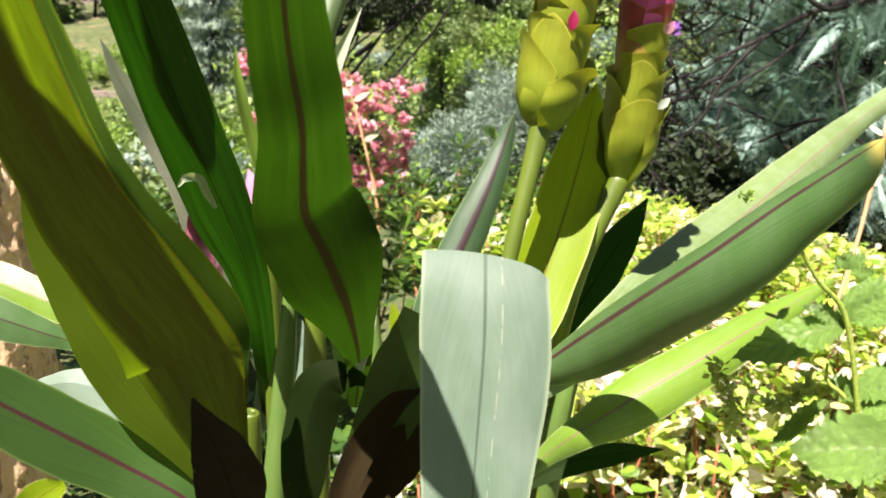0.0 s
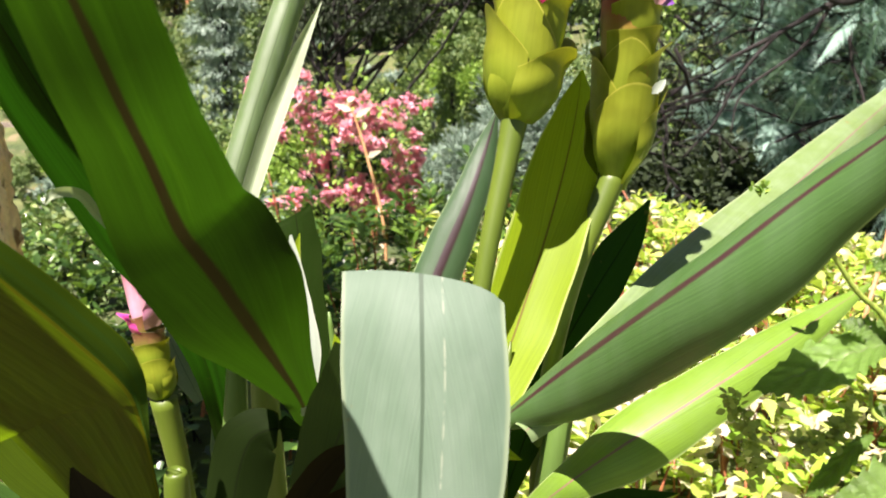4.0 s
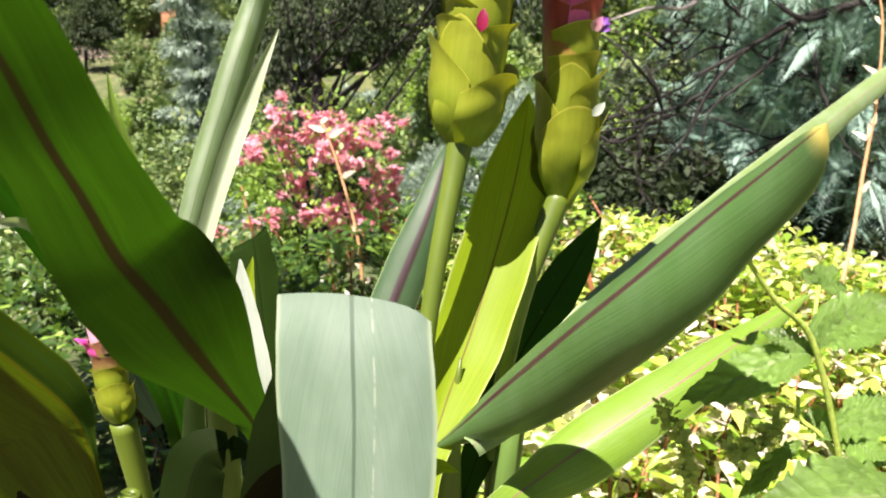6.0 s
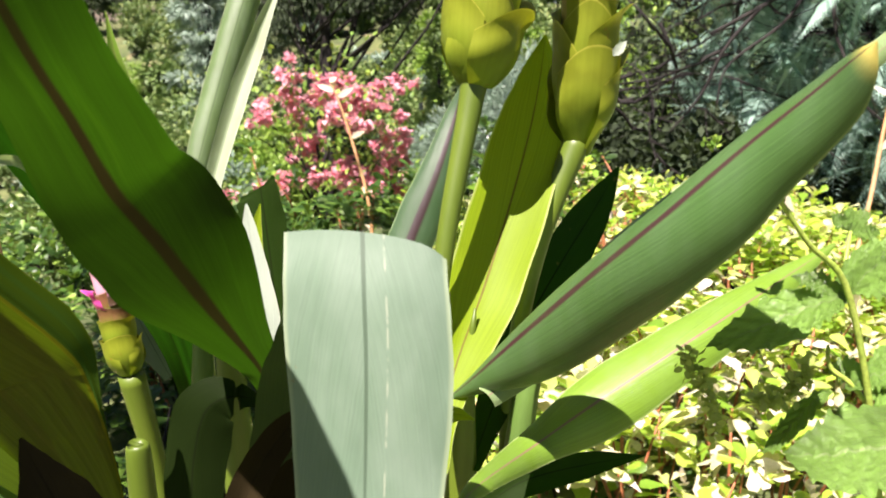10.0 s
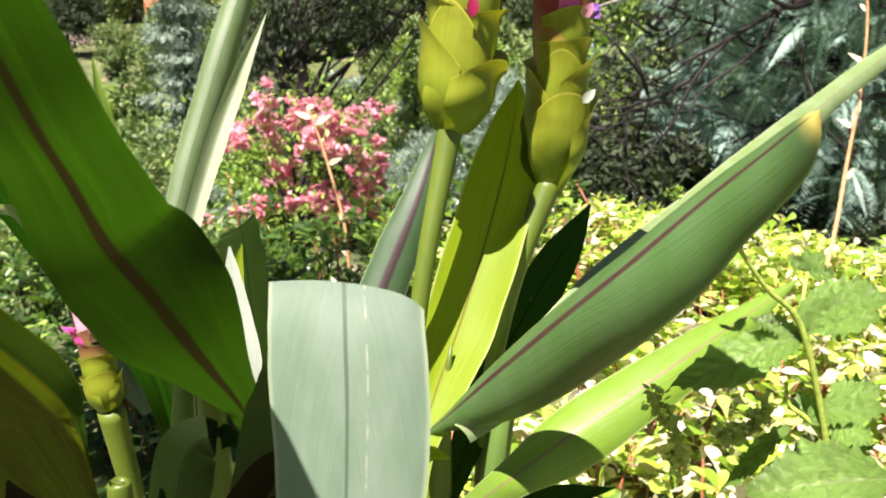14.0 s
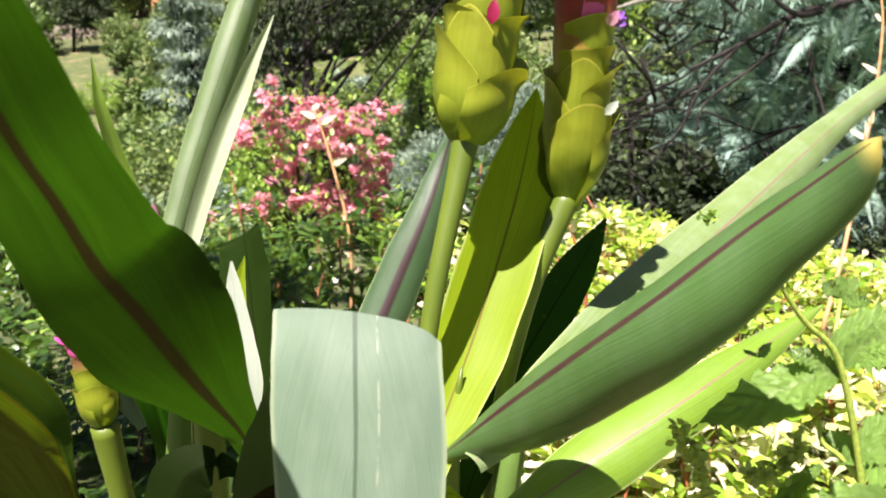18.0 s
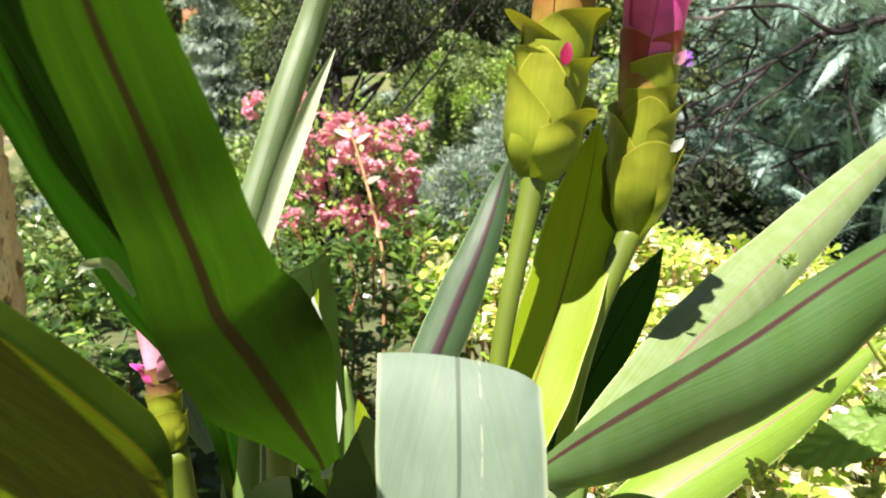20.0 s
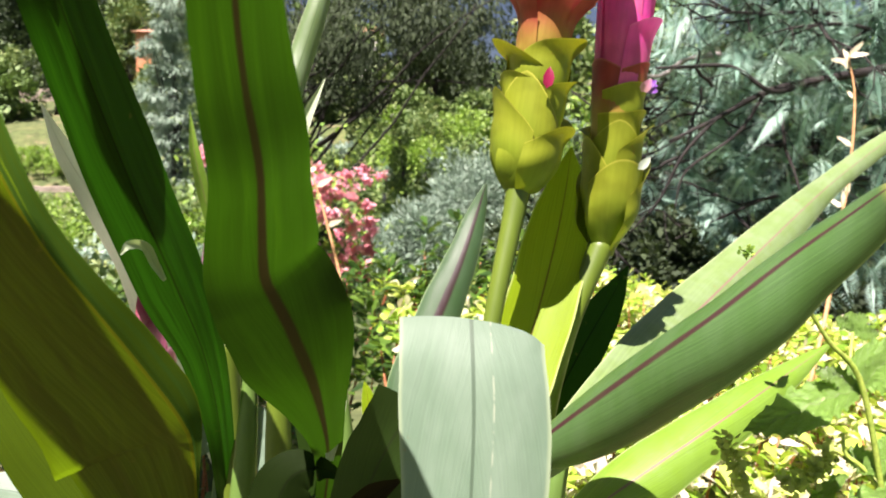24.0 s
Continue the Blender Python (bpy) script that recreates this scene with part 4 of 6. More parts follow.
spike_one = flower_spike([(0.008, 0.215, 0.55, 0.0055), (0.012, 0.235, 0.66, 0.0055), (0.0275, 0.255, 0.775, 0.0056), (0.0440, 0.275, 0.852, 0.0070), (0.0495, 0.283, 0.879, 0.0098)],
    (0.0490, 0.283, 0.8735), (0.0712, 0.290, 1.024),
    [(-0.007, 14, 0.0240, 0.062, 0.20, M_BRACT, 0.40, 0.42), (-0.007, 62, 0.0228, 0.072, 0.02, M_BRACT, 0.40, 0.40), (-0.007, 150, 0.0240, 0.044, 0.24, M_BRACT, 0.40, 0.30),
     (-0.006, 285, 0.0230, 0.056, 0.30, M_BRACT, 0.40, 0.40), (-0.006, 105, 0.0224, 0.040, 0.02, M_BRACT, 0.40, 0.2), (-0.006, 220, 0.0230, 0.052, 0.40, M_BRACT, 0.40, 0.40),
     (0.030, 162, 0.0208, 0.038, 0.26, M_BRACT, 0.80, 0.40), (0.028, 40, 0.0200, 0.038, 0.20, M_BRACT, 0.80, 0.30), (0.030, 290, 0.0205, 0.036, 0.30, M_BRACT, 0.8, 0.3),
     (0.048, 5, 0.0195, 0.036, 0.55, M_BRACT, 0.85, 0.40), (0.046, 138, 0.0200, 0.046, 0.40, M_BRACT, 0.8, 0.30), (0.052, 270, 0.0195, 0.034, 0.40, M_BRACT, 0.85, 0.3),
     (0.060, 85, 0.0170, 0.066, 1.0, M_BLUSH, 0.72), (0.061, 215, 0.0166, 0.064, 0.95, M_BLUSH, 0.72), (0.061, 330, 0.0166, 0.062, 0.95, M_BLUSH, 0.72),
     (0.104, 120, 0.0240, 0.066, 0.85, M_PINK, 0.5), (0.105, 240, 0.0240, 0.068, 0.85, M_PINK, 0.5), (0.104, 0, 0.0240, 0.066, 0.85, M_PINK, 0.5),
     (0.122, 60, 0.0200, 0.070, 0.60, M_PINK, 0.8), (0.122, 180, 0.0200, 0.070, 0.60, M_PINK, 0.8), (0.122, 300, 0.0200, 0.070, 0.60, M_PINK, 0.8)],
    "tall flower spike of olive cupped bracts topped with magenta")
spike_two = flower_spike([(0.060, 0.255, 0.55, 0.0055), (0.068, 0.282, 0.68, 0.0055), (0.088, 0.304, 0.765, 0.0062), (0.1168, 0.322, 0.834, 0.0090)],
    (0.1165, 0.322, 0.8285), (0.1270, 0.318, 1.0378),
    [(-0.007, 108, 0.0230, 0.068, 0.06, M_BRACT, 0.32, 0.24), (-0.007, 182, 0.0226, 0.066, 0.26, M_BRACT, 0.32, 0.36), (-0.006, 285, 0.0214, 0.058, 0.28, M_BRACT, 0.32, 0.36), (-0.006, 12, 0.0200, 0.080, 0.10, M_BRACT, 0.33, 0.34),
     (0.034, 82, 0.0180, 0.052, 0.04, M_BRACT, 0.8, 0.46), (0.040, 172, 0.0190, 0.046, 0.34, M_BRACT, 0.8, 0.40), (0.040, 290, 0.0195, 0.044, 0.28, M_BRACT, 0.8, 0.3),
     (0.052, 125, 0.0172, 0.042, 0.20, M_BRACT, 0.86, 0.12),
     (0.078, 130, 0.0172, 0.034, 0.18, M_BRACT, 0.88), (0.070, 20, 0.0178, 0.056, 0.08, M_BLUSH, 0.88), (0.078, 270, 0.0172, 0.036, 0.16, M_BRACT, 0.88),
     (0.096, 165, 0.0174, 0.030, 0.10, M_BLUSH, 0.88), (0.104, 70, 0.0182, 0.085, 0.14, M_PINK, 0.88), (0.106, 170, 0.0190, 0.050, 0.26, M_PINK, 0.88), (0.104, 290, 0.0182, 0.085, 0.14, M_PINK, 0.88),
     (0.140, 130, 0.0182, 0.075, 0.25, M_PINK, 0.88), (0.140, 250, 0.0182, 0.075, 0.25, M_PINK, 0.88), (0.140, 10, 0.0182, 0.075, 0.25, M_PINK, 0.88)],
    "second flower spike of olive bracts and magenta crown")

# ---- hedge and shrubs near by ----
def shrub(name, label, spots, stem_mat, stem_r, leaf_mat, length, width, per, outline, seed, whorl=0.03, stems=40, extra=None, rise=0.5, foot_z=None):
    """A shrub: many twigs, each with a whorl of leaves at its end. spots: twig ends (n x 3)."""
    rng = np.random.default_rng(seed)
    at = (float(spots[:, 0].mean()), float(spots[:, 1].mean()), height(float(spots[:, 0].mean()), float(spots[:, 1].mean())))
    ob = empty(name, at, label, "shrub")
    lots = []
    for k in rng.choice(len(spots), min(stems, len(spots)), replace=False):
        e = spots[k]
        low = e + np.array((rng.normal(0, 0.05), rng.normal(0, 0.05), -rng.uniform(0.12, 0.35)))
        mid = (e + low) / 2 + rng.normal(0, 0.012, 3)
        lots.append(tube([tuple(low) + (stem_r * 1.3,), tuple(mid) + (stem_r,), tuple(e) + (stem_r * 0.6,)], 5))
    v, f, u = joined(lots)
    tagged(part("twigs", mesh_of("twigs", shifted(v, at), f, stem_mat, u), ob), kind="stuff")
    foot = np.repeat(spots, per, axis=0)
    count = len(foot)
    d = random_ways(rng, count, rise)
    lean = rng.normal(0, 0.30, (len(spots), 3)) + np.array((0, -0.12, 1.0))
    ring = np.arange(count) * 2.4 + np.repeat(rng.uniform(0, 6.28, len(spots)), per)
    open_up = np.repeat(rng.uniform(0.15, 0.9, len(spots)), per) + rng.normal(0, 0.22, count)
    d = np.stack([np.cos(ring), np.sin(ring), np.zeros(count)], 1) + np.repeat(lean, per, axis=0) * open_up[:, None]
    foot = foot - np.repeat(lean, per, axis=0) * ((np.arange(count) % per) / per * whorl * 1.5)[:, None] + rng.normal(0, whorl * 0.06, (count, 3))
    upv = np.array((0, 0, 1.0)) + rng.normal(0, 0.35, (count, 3))
    size = rng.uniform(0.6, 1.15, count)
    me = leaf_cloud("leaves", foot - np.array(at), d, upv, length * size, width * size, leaf_mat, outline)
    tagged(part("leaves", me, ob), kind="stuff")
    if extra:
        m2, share = extra
        pick = rng.random(count) < share * np.where(foot[:, 1] < 1.5, 1.0, 0.3)
        me = leaf_cloud("pale_leaves", foot[pick] - np.array(at) + rng.normal(0, whorl * 0.5, (pick.sum(), 3)), random_ways(rng, int(pick.sum()), rise), upv[pick], length * size[pick], width * size[pick], m2, outline)
        tagged(part("pale_leaves", me, ob, "cream and pale green leaves"), kind="stuff")
    return ob


def slab(rng, count, x0, x1, y0, y1, ztop, depth, rough=0.04):
    """Twig ends in the upper layer of a hedge."""
    x, y = rng.uniform(x0, x1, count), rng.uniform(y0, y1, count)
    x, y = x + 0.10 * np.sin(5 * y + 1) + rng.normal(0, 0.04, count), y + 0.10 * np.sin(4 * x) + np.abs(rng.normal(0, 0.04, count))
    z = np.array([ztop(a, b) for a, b in zip(x, y)]) + 0.05 * np.sin(x * 9) * np.cos(y * 7) - np.abs(rng.normal(0, depth, count)) + rng.normal(0, rough, count) * 0.5
    return np.stack([x, y, z], 1)


rng = np.random.default_rng(5)
shrub("hedge", "low variegated hedge with cream and bright green leaves on red twigs",
      slab(rng, 1250, 0.05, 1.9, 0.75, 2.3, lambda x, y: 0.30 + 0.13 * (y - 0.8) + 0.02 * x - 0.22 * max(0.0, x - 0.9), 0.12), M_REDSTEM, 0.0028, M_HEDGE, 0.054, 0.026, 9, SPOON, 11, 0.028, 600, (M_CREAM, 0.42), 0.5)
shrub("glossy_shrub", "dark green glossy shrub with whorled leaves",
      slab(rng, 420, -0.75, 0.55, 1.75, 2.6, lambda x, y: 0.34 + 0.26 * (y - 1.7) + 0.05 * math.sin(5 * x), 0.16), M_REDSTEM, 0.004, M_GLOSSY, 0.062, 0.024, 8, SPOON, 12, 0.03, 120, None, 0.3)
shrub("leafy_shrub", "fresh green shrub behind the hedge",
      slab(rng, 420, 0.5, 2.4, 2.2, 3.0, lambda x, y: 0.36 + 0.10 * (y - 2.2) - 0.22 * max(0.0, x - 0.9), 0.12), M_REDSTEM, 0.004, M_HEDGE, 0.045, 0.02, 7, SPOON, 13, 0.03, 80, None, 0.4)
# dark leaves added where the ground behind the plant lies in shade
shrub("shade_groundcover", "dark shrub added for the shaded ground under the plant",
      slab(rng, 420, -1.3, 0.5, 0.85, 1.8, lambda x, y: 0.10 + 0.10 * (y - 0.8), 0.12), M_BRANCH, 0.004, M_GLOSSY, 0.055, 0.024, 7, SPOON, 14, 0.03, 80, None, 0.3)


shrub("low_shrub", "low leafy shrub on the slope beside the plant",
      slab(rng, 520, -2.6, -0.55, 1.75, 3.5, lambda x, y: 0.12 + 0.08 * (y - 1.8), 0.10), M_BRANCH, 0.004, M_GLOSSY, 0.065, 0.03, 9, SPOON, 15, 0.03, 80, (M_FRESH, 0.3), 0.3)


def stalk_with_buds(name, label, rows, mat, seed, buds=9):
    """A slender stem with small pale pointed leaves along it."""
    rng = np.random.default_rng(seed)
    at = rows[0][:3]
    ob = empty(name, at, label, "plant stem", "slender red stems")
    line = spline(rows, 30)
    v, f, u = tube(line[:, :4], 8)
    part("stem", mesh_of("stem", shifted(v, at), f, mat, u), ob)
    for k in range(buds):
        i = int(rng.integers(6, 30))
        d = random_ways(rng, 1, 0.6)
        me = leaf_cloud("leaf", [line[i, :3] - np.array(at)], d, [(0, -1, 0.3)], 0.035 * line[i, 1] * 0.8, 0.011 * line[i, 1], M_CREAM, LANCE)
        part("leaf", me, ob)
    return ob


stalk_with_buds("red_stem", "slender orange-red stem arching over with small leaves", [(-0.184, 2.205, 0.018, 0.0065), (-0.180, 2.259, 0.273, 0.006), (-0.190, 2.298, 0.455, 0.0055), (-0.245, 2.365, 0.664, 0.0045), (-0.284, 2.402, 0.783, 0.003), (-0.306, 2.412, 0.828, 0.0015)], M_TANSTEM, 3, 10)
stalk_with_buds("red_stem", "upright red stem with pale leaves", [(0.921, 1.413, 0.378, 0.0055), (0.998, 1.495, 0.541, 0.005), (1.064, 1.579, 0.710, 0.0045), (1.102, 1.614, 0.883, 0.0035), (1.121, 1.649, 1.053, 0.003), (1.110, 1.672, 1.158, 0.0015)], M_TANSTEM, 4, 14)
stalk_with_buds("red_stem", "short red stem among hedge leaves", [(0.42, 1.5, 0.2, 0.006), (0.41, 1.5, 0.45, 0.005), (0.37, 1.5, 0.60, 0.003)], M_REDSTEM, 5, 8)


# ---- garden trees ----
def limb(rng, start, way, length, radius, bend=0.25, steps=6, down=0.0):
    rows, p, d = [], np.array(start, dtype=float), unit(np.array(way, dtype=float))
    for k in range(steps + 1):
        rows.append(tuple(p) + (radius * (1 - 0.8 * k / steps),))
        d = unit(d + rng.normal(0, bend, 3) * 0.5 + np.array((0, 0, -down)))
        p = p + d * length / steps
    return rows


def tree(name, label, base, tall, girth, blobs, leaf_mat, leaf_len, leaf_wid, count, bark, seed, outline=OVAL, hang=0.0, limbs=8, category="tree", group=""):
    """A tree: tapered trunk with limbs that reach into its clumps, and a crown of many leaves. blobs: (x, y, z, rx, ry, rz)."""
    rng = np.random.default_rng(seed)
    ob = empty(name, base, label, category, group)
    top = np.array(base) + np.array((0, 0, tall))
    lots = [tube([tuple(np.array(base) + np.array((0.04 * tall * math.sin(3 * k), 0, tall * k - 0.1 * (k == 0)))) + (girth * (1 - 0.75 * k),) for k in (0, 0.15, 0.35, 0.6, 0.8, 1.0)], 10)]
    for k in range(limbs):
        b = blobs[k % len(blobs)]
        s = np.array(base) + np.array((0, 0, tall * rng.uniform(0.25, 0.8)))
        e = np.array(b[:3]) + rng.normal(0, 0.4, 3) * np.array(b[3:])
        lots.append(tube(limb(rng, s, e - s, np.linalg.norm(e - s) * 1.1, girth * 0.22), 6))
    if limbs > 6:
        for piece in lots[1:]:
            part("limb", mesh_of("limb", shifted(piece[0], base), piece[1], bark, piece[2]), ob)
        lots = lots[:1]
    v, f, u = joined(lots)
    part("trunk", mesh_of("trunk", shifted(v, base), f, bark, u), ob)
    foot, way = [], []
    vol = np.array([b[3] * b[4] * b[5] for b in blobs]) ** 0.67
    for b, share in zip(blobs, vol / vol.sum()):
        k = max(4, int(count * share))
        clumps = rng.normal(size=(max(3, k // 40), 3))
        clumps = clumps / np.linalg.norm(clumps, axis=1)[:, None] * rng.uniform(0.5, 1.0, len(clumps))[:, None]
        c = clumps[rng.integers(0, len(clumps), k)] + rng.normal(0, 0.16, (k, 3))
        foot.append(np.array(b[:3]) + c * np.array(b[3:]))
        way.append(c + np.array((0, 0, -hang)) + rng.normal(0, 0.5, (k, 3)))
    foot, way = np.vstack(foot), np.vstack(way)
    size = rng.uniform(0.6, 1.3, len(foot))
    upv = np.array((0, 0, 1.0)) + rng.normal(0, 0.5, (len(foot), 3))
    part("crown", leaf_cloud("crown", foot - np.array(base), way, upv, leaf_len * size, leaf_wid * size, leaf_mat, outline), ob)
    return ob


def ground_at(x, y):
    return (x, y, height(x, y))


def spire(x, y, wide, tall, steps=7):
    """Blobs of a conical tree."""
    z = height(x, y)
    return [(x, y, z + tall * (0.08 + 0.92 * k / steps), wide * (1 - 0.9 * k / steps) + 0.05 * wide, wide * (1 - 0.9 * k / steps) + 0.05 * wide, tall / steps * 0.7) for k in range(steps)]


# pink-flowering tree
rng = np.random.default_rng(21)
pink_blobs = [(-0.95 + rng.uniform(-0.72, 0.72), 6.3 + rng.uniform(-0.5, 0.5), 0.36 + rng.uniform(-0.55, 0.55), 0.12, 0.12, 0.09) for _ in range(40)]
crape = tree("flowering_tree", "small tree covered in pink blossom", ground_at(-0.95, 6.3), 1.2, 0.05, pink_blobs, M_BLOSSOM, 0.044, 0.042, 8500, M_BRANCH, 22, DIAMOND, 0.0, 14)
rng = np.random.default_rng(23)
leafy = [(b[0], b[1], b[2] - 0.1, 0.2, 0.2, 0.18) for b in pink_blobs]
foot = np.vstack([np.array(b[:3]) + rng.normal(0, 0.2, (30, 3)) for b in leafy])
part("leaves", leaf_cloud("leaves", foot - np.array(ground_at(-0.95, 6.3)), random_ways(rng, len(foot), 0.2), np.tile((0, 0, 1.0), (len(foot), 1)), 0.07, 0.035, M_FRESH), crape, "green leaves between the blossom")

# blue-grey shrub, conifers, dark tree
tree("grey_shrub", "rounded blue-grey feathery shrub", ground_at(0.5, 9.0), 0.9, 0.05, [(0.45, 9.0, -0.1, 0.55, 0.5, 0.42), (0.95, 9.3, 0.25, 0.5, 0.5, 0.55), (0.1, 9.1, -0.25, 0.45, 0.4, 0.3), (1.35, 9.4, 0.5, 0.4, 0.4, 0.5)], M_BLUEGREY, 0.10, 0.018, 16000, M_BRANCH, 31, DIAMOND, -0.3, category="shrub")
for k, (x, y, w, h) in enumerate(((0.10, 11.2, 0.52, 3.0), (0.52, 11.8, 0.42, 2.5), (-0.9, 21.0, 0.9, 3.6), (1.9, 20.0, 0.9, 3.3))):
    tree("conifer", "small conical green conifer", ground_at(x, y), h * 0.9, 0.08, spire(x, y, w, h), M_CONIFER, 0.075 if y < 15 else 0.11, 0.022 if y < 15 else 0.036, 12000, M_BRANCH, 40 + k, DIAMOND, -0.4, 4, group="conifers in the valley")
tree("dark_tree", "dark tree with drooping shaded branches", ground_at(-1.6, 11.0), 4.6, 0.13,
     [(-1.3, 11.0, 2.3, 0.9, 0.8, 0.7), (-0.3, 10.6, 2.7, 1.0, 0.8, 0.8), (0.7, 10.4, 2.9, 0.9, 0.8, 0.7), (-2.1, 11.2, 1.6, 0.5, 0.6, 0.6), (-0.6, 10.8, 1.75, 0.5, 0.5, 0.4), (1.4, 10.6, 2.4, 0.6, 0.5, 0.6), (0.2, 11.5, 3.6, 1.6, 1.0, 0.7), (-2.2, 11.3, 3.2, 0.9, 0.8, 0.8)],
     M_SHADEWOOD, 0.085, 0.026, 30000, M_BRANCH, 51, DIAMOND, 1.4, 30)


def fronds(spots, ways, size, rng, pairs=20):
    """Feathery leaves: a midrib with fine leaflets on both sides, drooping."""
    foot, way, up, length = [], [], [], []
    for p, w, s in zip(spots, ways, size):
        w = unit(w)
        side = unit(np.cross(w, (0, 0, 1.0)) + rng.normal(0, 0.2, 3))
        up_v = np.cross(side, w)
        for k in range(pairs):
            a = (k + 1) / pairs
            q = p + w * s * a + np.array((0, 0, -0.28)) * s * a * a
            reach = s * 0.30 * math.sin(math.pi * min(1, 0.22 + 0.75 * a))
            for sgn in (-1, 1):
                foot.append(q)
                way.append(side * sgn + w * 0.55 + np.array((0, 0, -0.25)))
                up.append(up_v)
                length.append(reach)
        foot.append(p)
        way.append(w + np.array((0, 0, -0.14)))
        up.append(up_v)
        length.append(s)
    return np.array(foot), np.array(way), np.array(up), np.array(length)


# feathery tree over the hedge, with its bare dark branches
rng = np.random.default_rng(61)
base = ground_at(4.3, 4.6)
wattle = empty("wattle_tree", base, "feathery blue-green wattle tree with bare dark branches", "tree")
lots = [tube([(4.3, 4.6, base[2] - 0.1, 0.13), (4.2, 4.55, 0.6, 0.11), (4.0, 4.5, 1.4, 0.09), (3.9, 4.5, 2.6, 0.05)], 10)]


def wattle_part(name, pieces, material, label=""):
    v, f, u = joined(pieces)
    return part(name, mesh_of(name, shifted(v, base), f, material, u), wattle, label)


wattle_part("trunk", lots, M_BRANCH)
ends = []
for k in range(11):
    s = np.array((4.1, 4.5, 0.75 + 0.13 * k))
    rows = limb(rng, s, (-1.0, rng.uniform(-0.25, 0.1), rng.uniform(-0.22, 0.06)), rng.uniform(1.9, 3.1), 0.028, 0.22, 9)
    lots = [tube(rows, 7)]
    for q in range(9):
        i = int(rng.integers(3, 9))
        sub = limb(rng, rows[i][:3], (rng.uniform(-1, 0.1), rng.uniform(-0.5, 0.4), rng.uniform(-0.9, 0.4)), rng.uniform(0.35, 0.9), 0.010, 0.5, 6)
        lots.append(tube(sub, 5))
        for r in range(4):
            j = int(rng.integers(2, 6))
            twig = limb(rng, sub[j][:3], rng.normal(size=3) + np.array((-0.2, 0, -0.3)), rng.uniform(0.15, 0.4), 0.004, 0.6, 4)
            lots.append(tube(twig, 4))
            ends.append(twig[-1][:3])
    wattle_part("branch", lots, M_BRANCH, "bare dark tangled branch")
for k in range(26):
    s = np.array((rng.uniform(1.0, 2.3), rng.uniform(3.7, 4.6), rng.uniform(0.25, 1.35)))
    rows = limb(rng, s, (rng.uniform(-1, 0.6), rng.uniform(-0.3, 0.3), rng.uniform(-0.5, 0.5)), rng.uniform(0.4, 0.9), 0.011, 0.6, 7)
    lots = [tube(rows, 5)]
    for q in range(4):
        twig = limb(rng, rows[int(rng.integers(1, 6))][:3], rng.normal(size=3), rng.uniform(0.12, 0.35), 0.004, 0.7, 5)
        lots.append(tube(twig, 4))
    wattle_part("branch", lots, M_BRANCH, "bare dark tangled branch")
for k in range(7):
    rows = limb(rng, (2.6 + 0.4 * k, 4.2, 0.5 + 0.12 * k), (-0.4, -0.2, rng.uniform(-0.9, 0.7)), rng.uniform(0.4, 0.7), 0.012, 0.5, 7)
    wattle_part("dead_branch", [tube(rows, 5)], M_PALEWOOD, "bleached grey dead branch")
wattle_part("dead_branch", [tube(spline([(1.05, 4.0, 1.30, 0.004), (1.30, 4.08, 1.37, 0.010), (1.50, 4.13, 1.37, 0.013), (1.66, 4.17, 1.47, 0.014), (1.9, 4.25, 1.52, 0.016)], 20)[:, :4], 7)], M_PALEWOOD, "bleached grey dead branch")
for rows in ([(2.78, 3.88, 1.43, 0.030), (2.50, 3.79, 1.38, 0.026), (2.23, 3.79, 1.33, 0.021), (1.94, 3.75, 1.26, 0.017), (1.65, 3.69, 1.11, 0.012), (1.41, 3.69, 0.99, 0.008)],
             [(2.23, 3.79, 1.33, 0.016), (1.95, 3.70, 1.26, 0.014), (1.74, 3.72, 1.38, 0.011), (1.46, 3.68, 1.37, 0.009), (1.32, 3.69, 1.36, 0.007)],
             [(1.65, 3.69, 1.11, 0.012), (1.48, 3.67, 0.92, 0.009), (1.38, 3.70, 0.69, 0.007), (1.24, 3.73, 0.51, 0.004)],
             [(1.94, 3.75, 1.26, 0.011), (1.77, 3.68, 1.04, 0.009), (1.50, 3.66, 0.84, 0.006), (1.44, 3.64, 0.64, 0.004)]):
    wattle_part("branch", [tube(spline(rows, 24)[:, :4], 8)], M_BRANCH, "thick dark crooked branch")
ends = np.array(ends)
right = ends[(ends[:, 0] > 1.72)]
# the last group is an unseen overhead layer added to shade the lower fronds
spots = np.vstack([right[rng.integers(0, len(right), 430)] + rng.normal(0, 0.12, (430, 3)),
                   np.stack([rng.uniform(1.72, 4.2, 540), rng.uniform(3.9, 5.4, 540), rng.uniform(0.0, 1.0, 540)], 1),
                   np.stack([rng.uniform(1.7, 4.6, 540), rng.uniform(4.0, 5.6, 540), rng.uniform(1.2, 2.3, 540)], 1),
                   np.stack([rng.uniform(0.9, 3.6, 170), rng.uniform(3.0, 4.4, 170), rng.uniform(2.1, 2.7, 170)], 1)])
ways = rng.normal(size=(len(spots), 3)) + np.array((-0.3, -0.3, -0.3))
fo, wa, up, le = fronds(spots, ways, rng.uniform(0.22, 0.42, len(spots)), rng)
part("crown", leaf_cloud("crown", fo - np.array(base), wa, up, le, np.maximum(0.004, le * 0.085), M_ACACIA, DIAMOND), wattle, "fine feathery blue-green fronds")


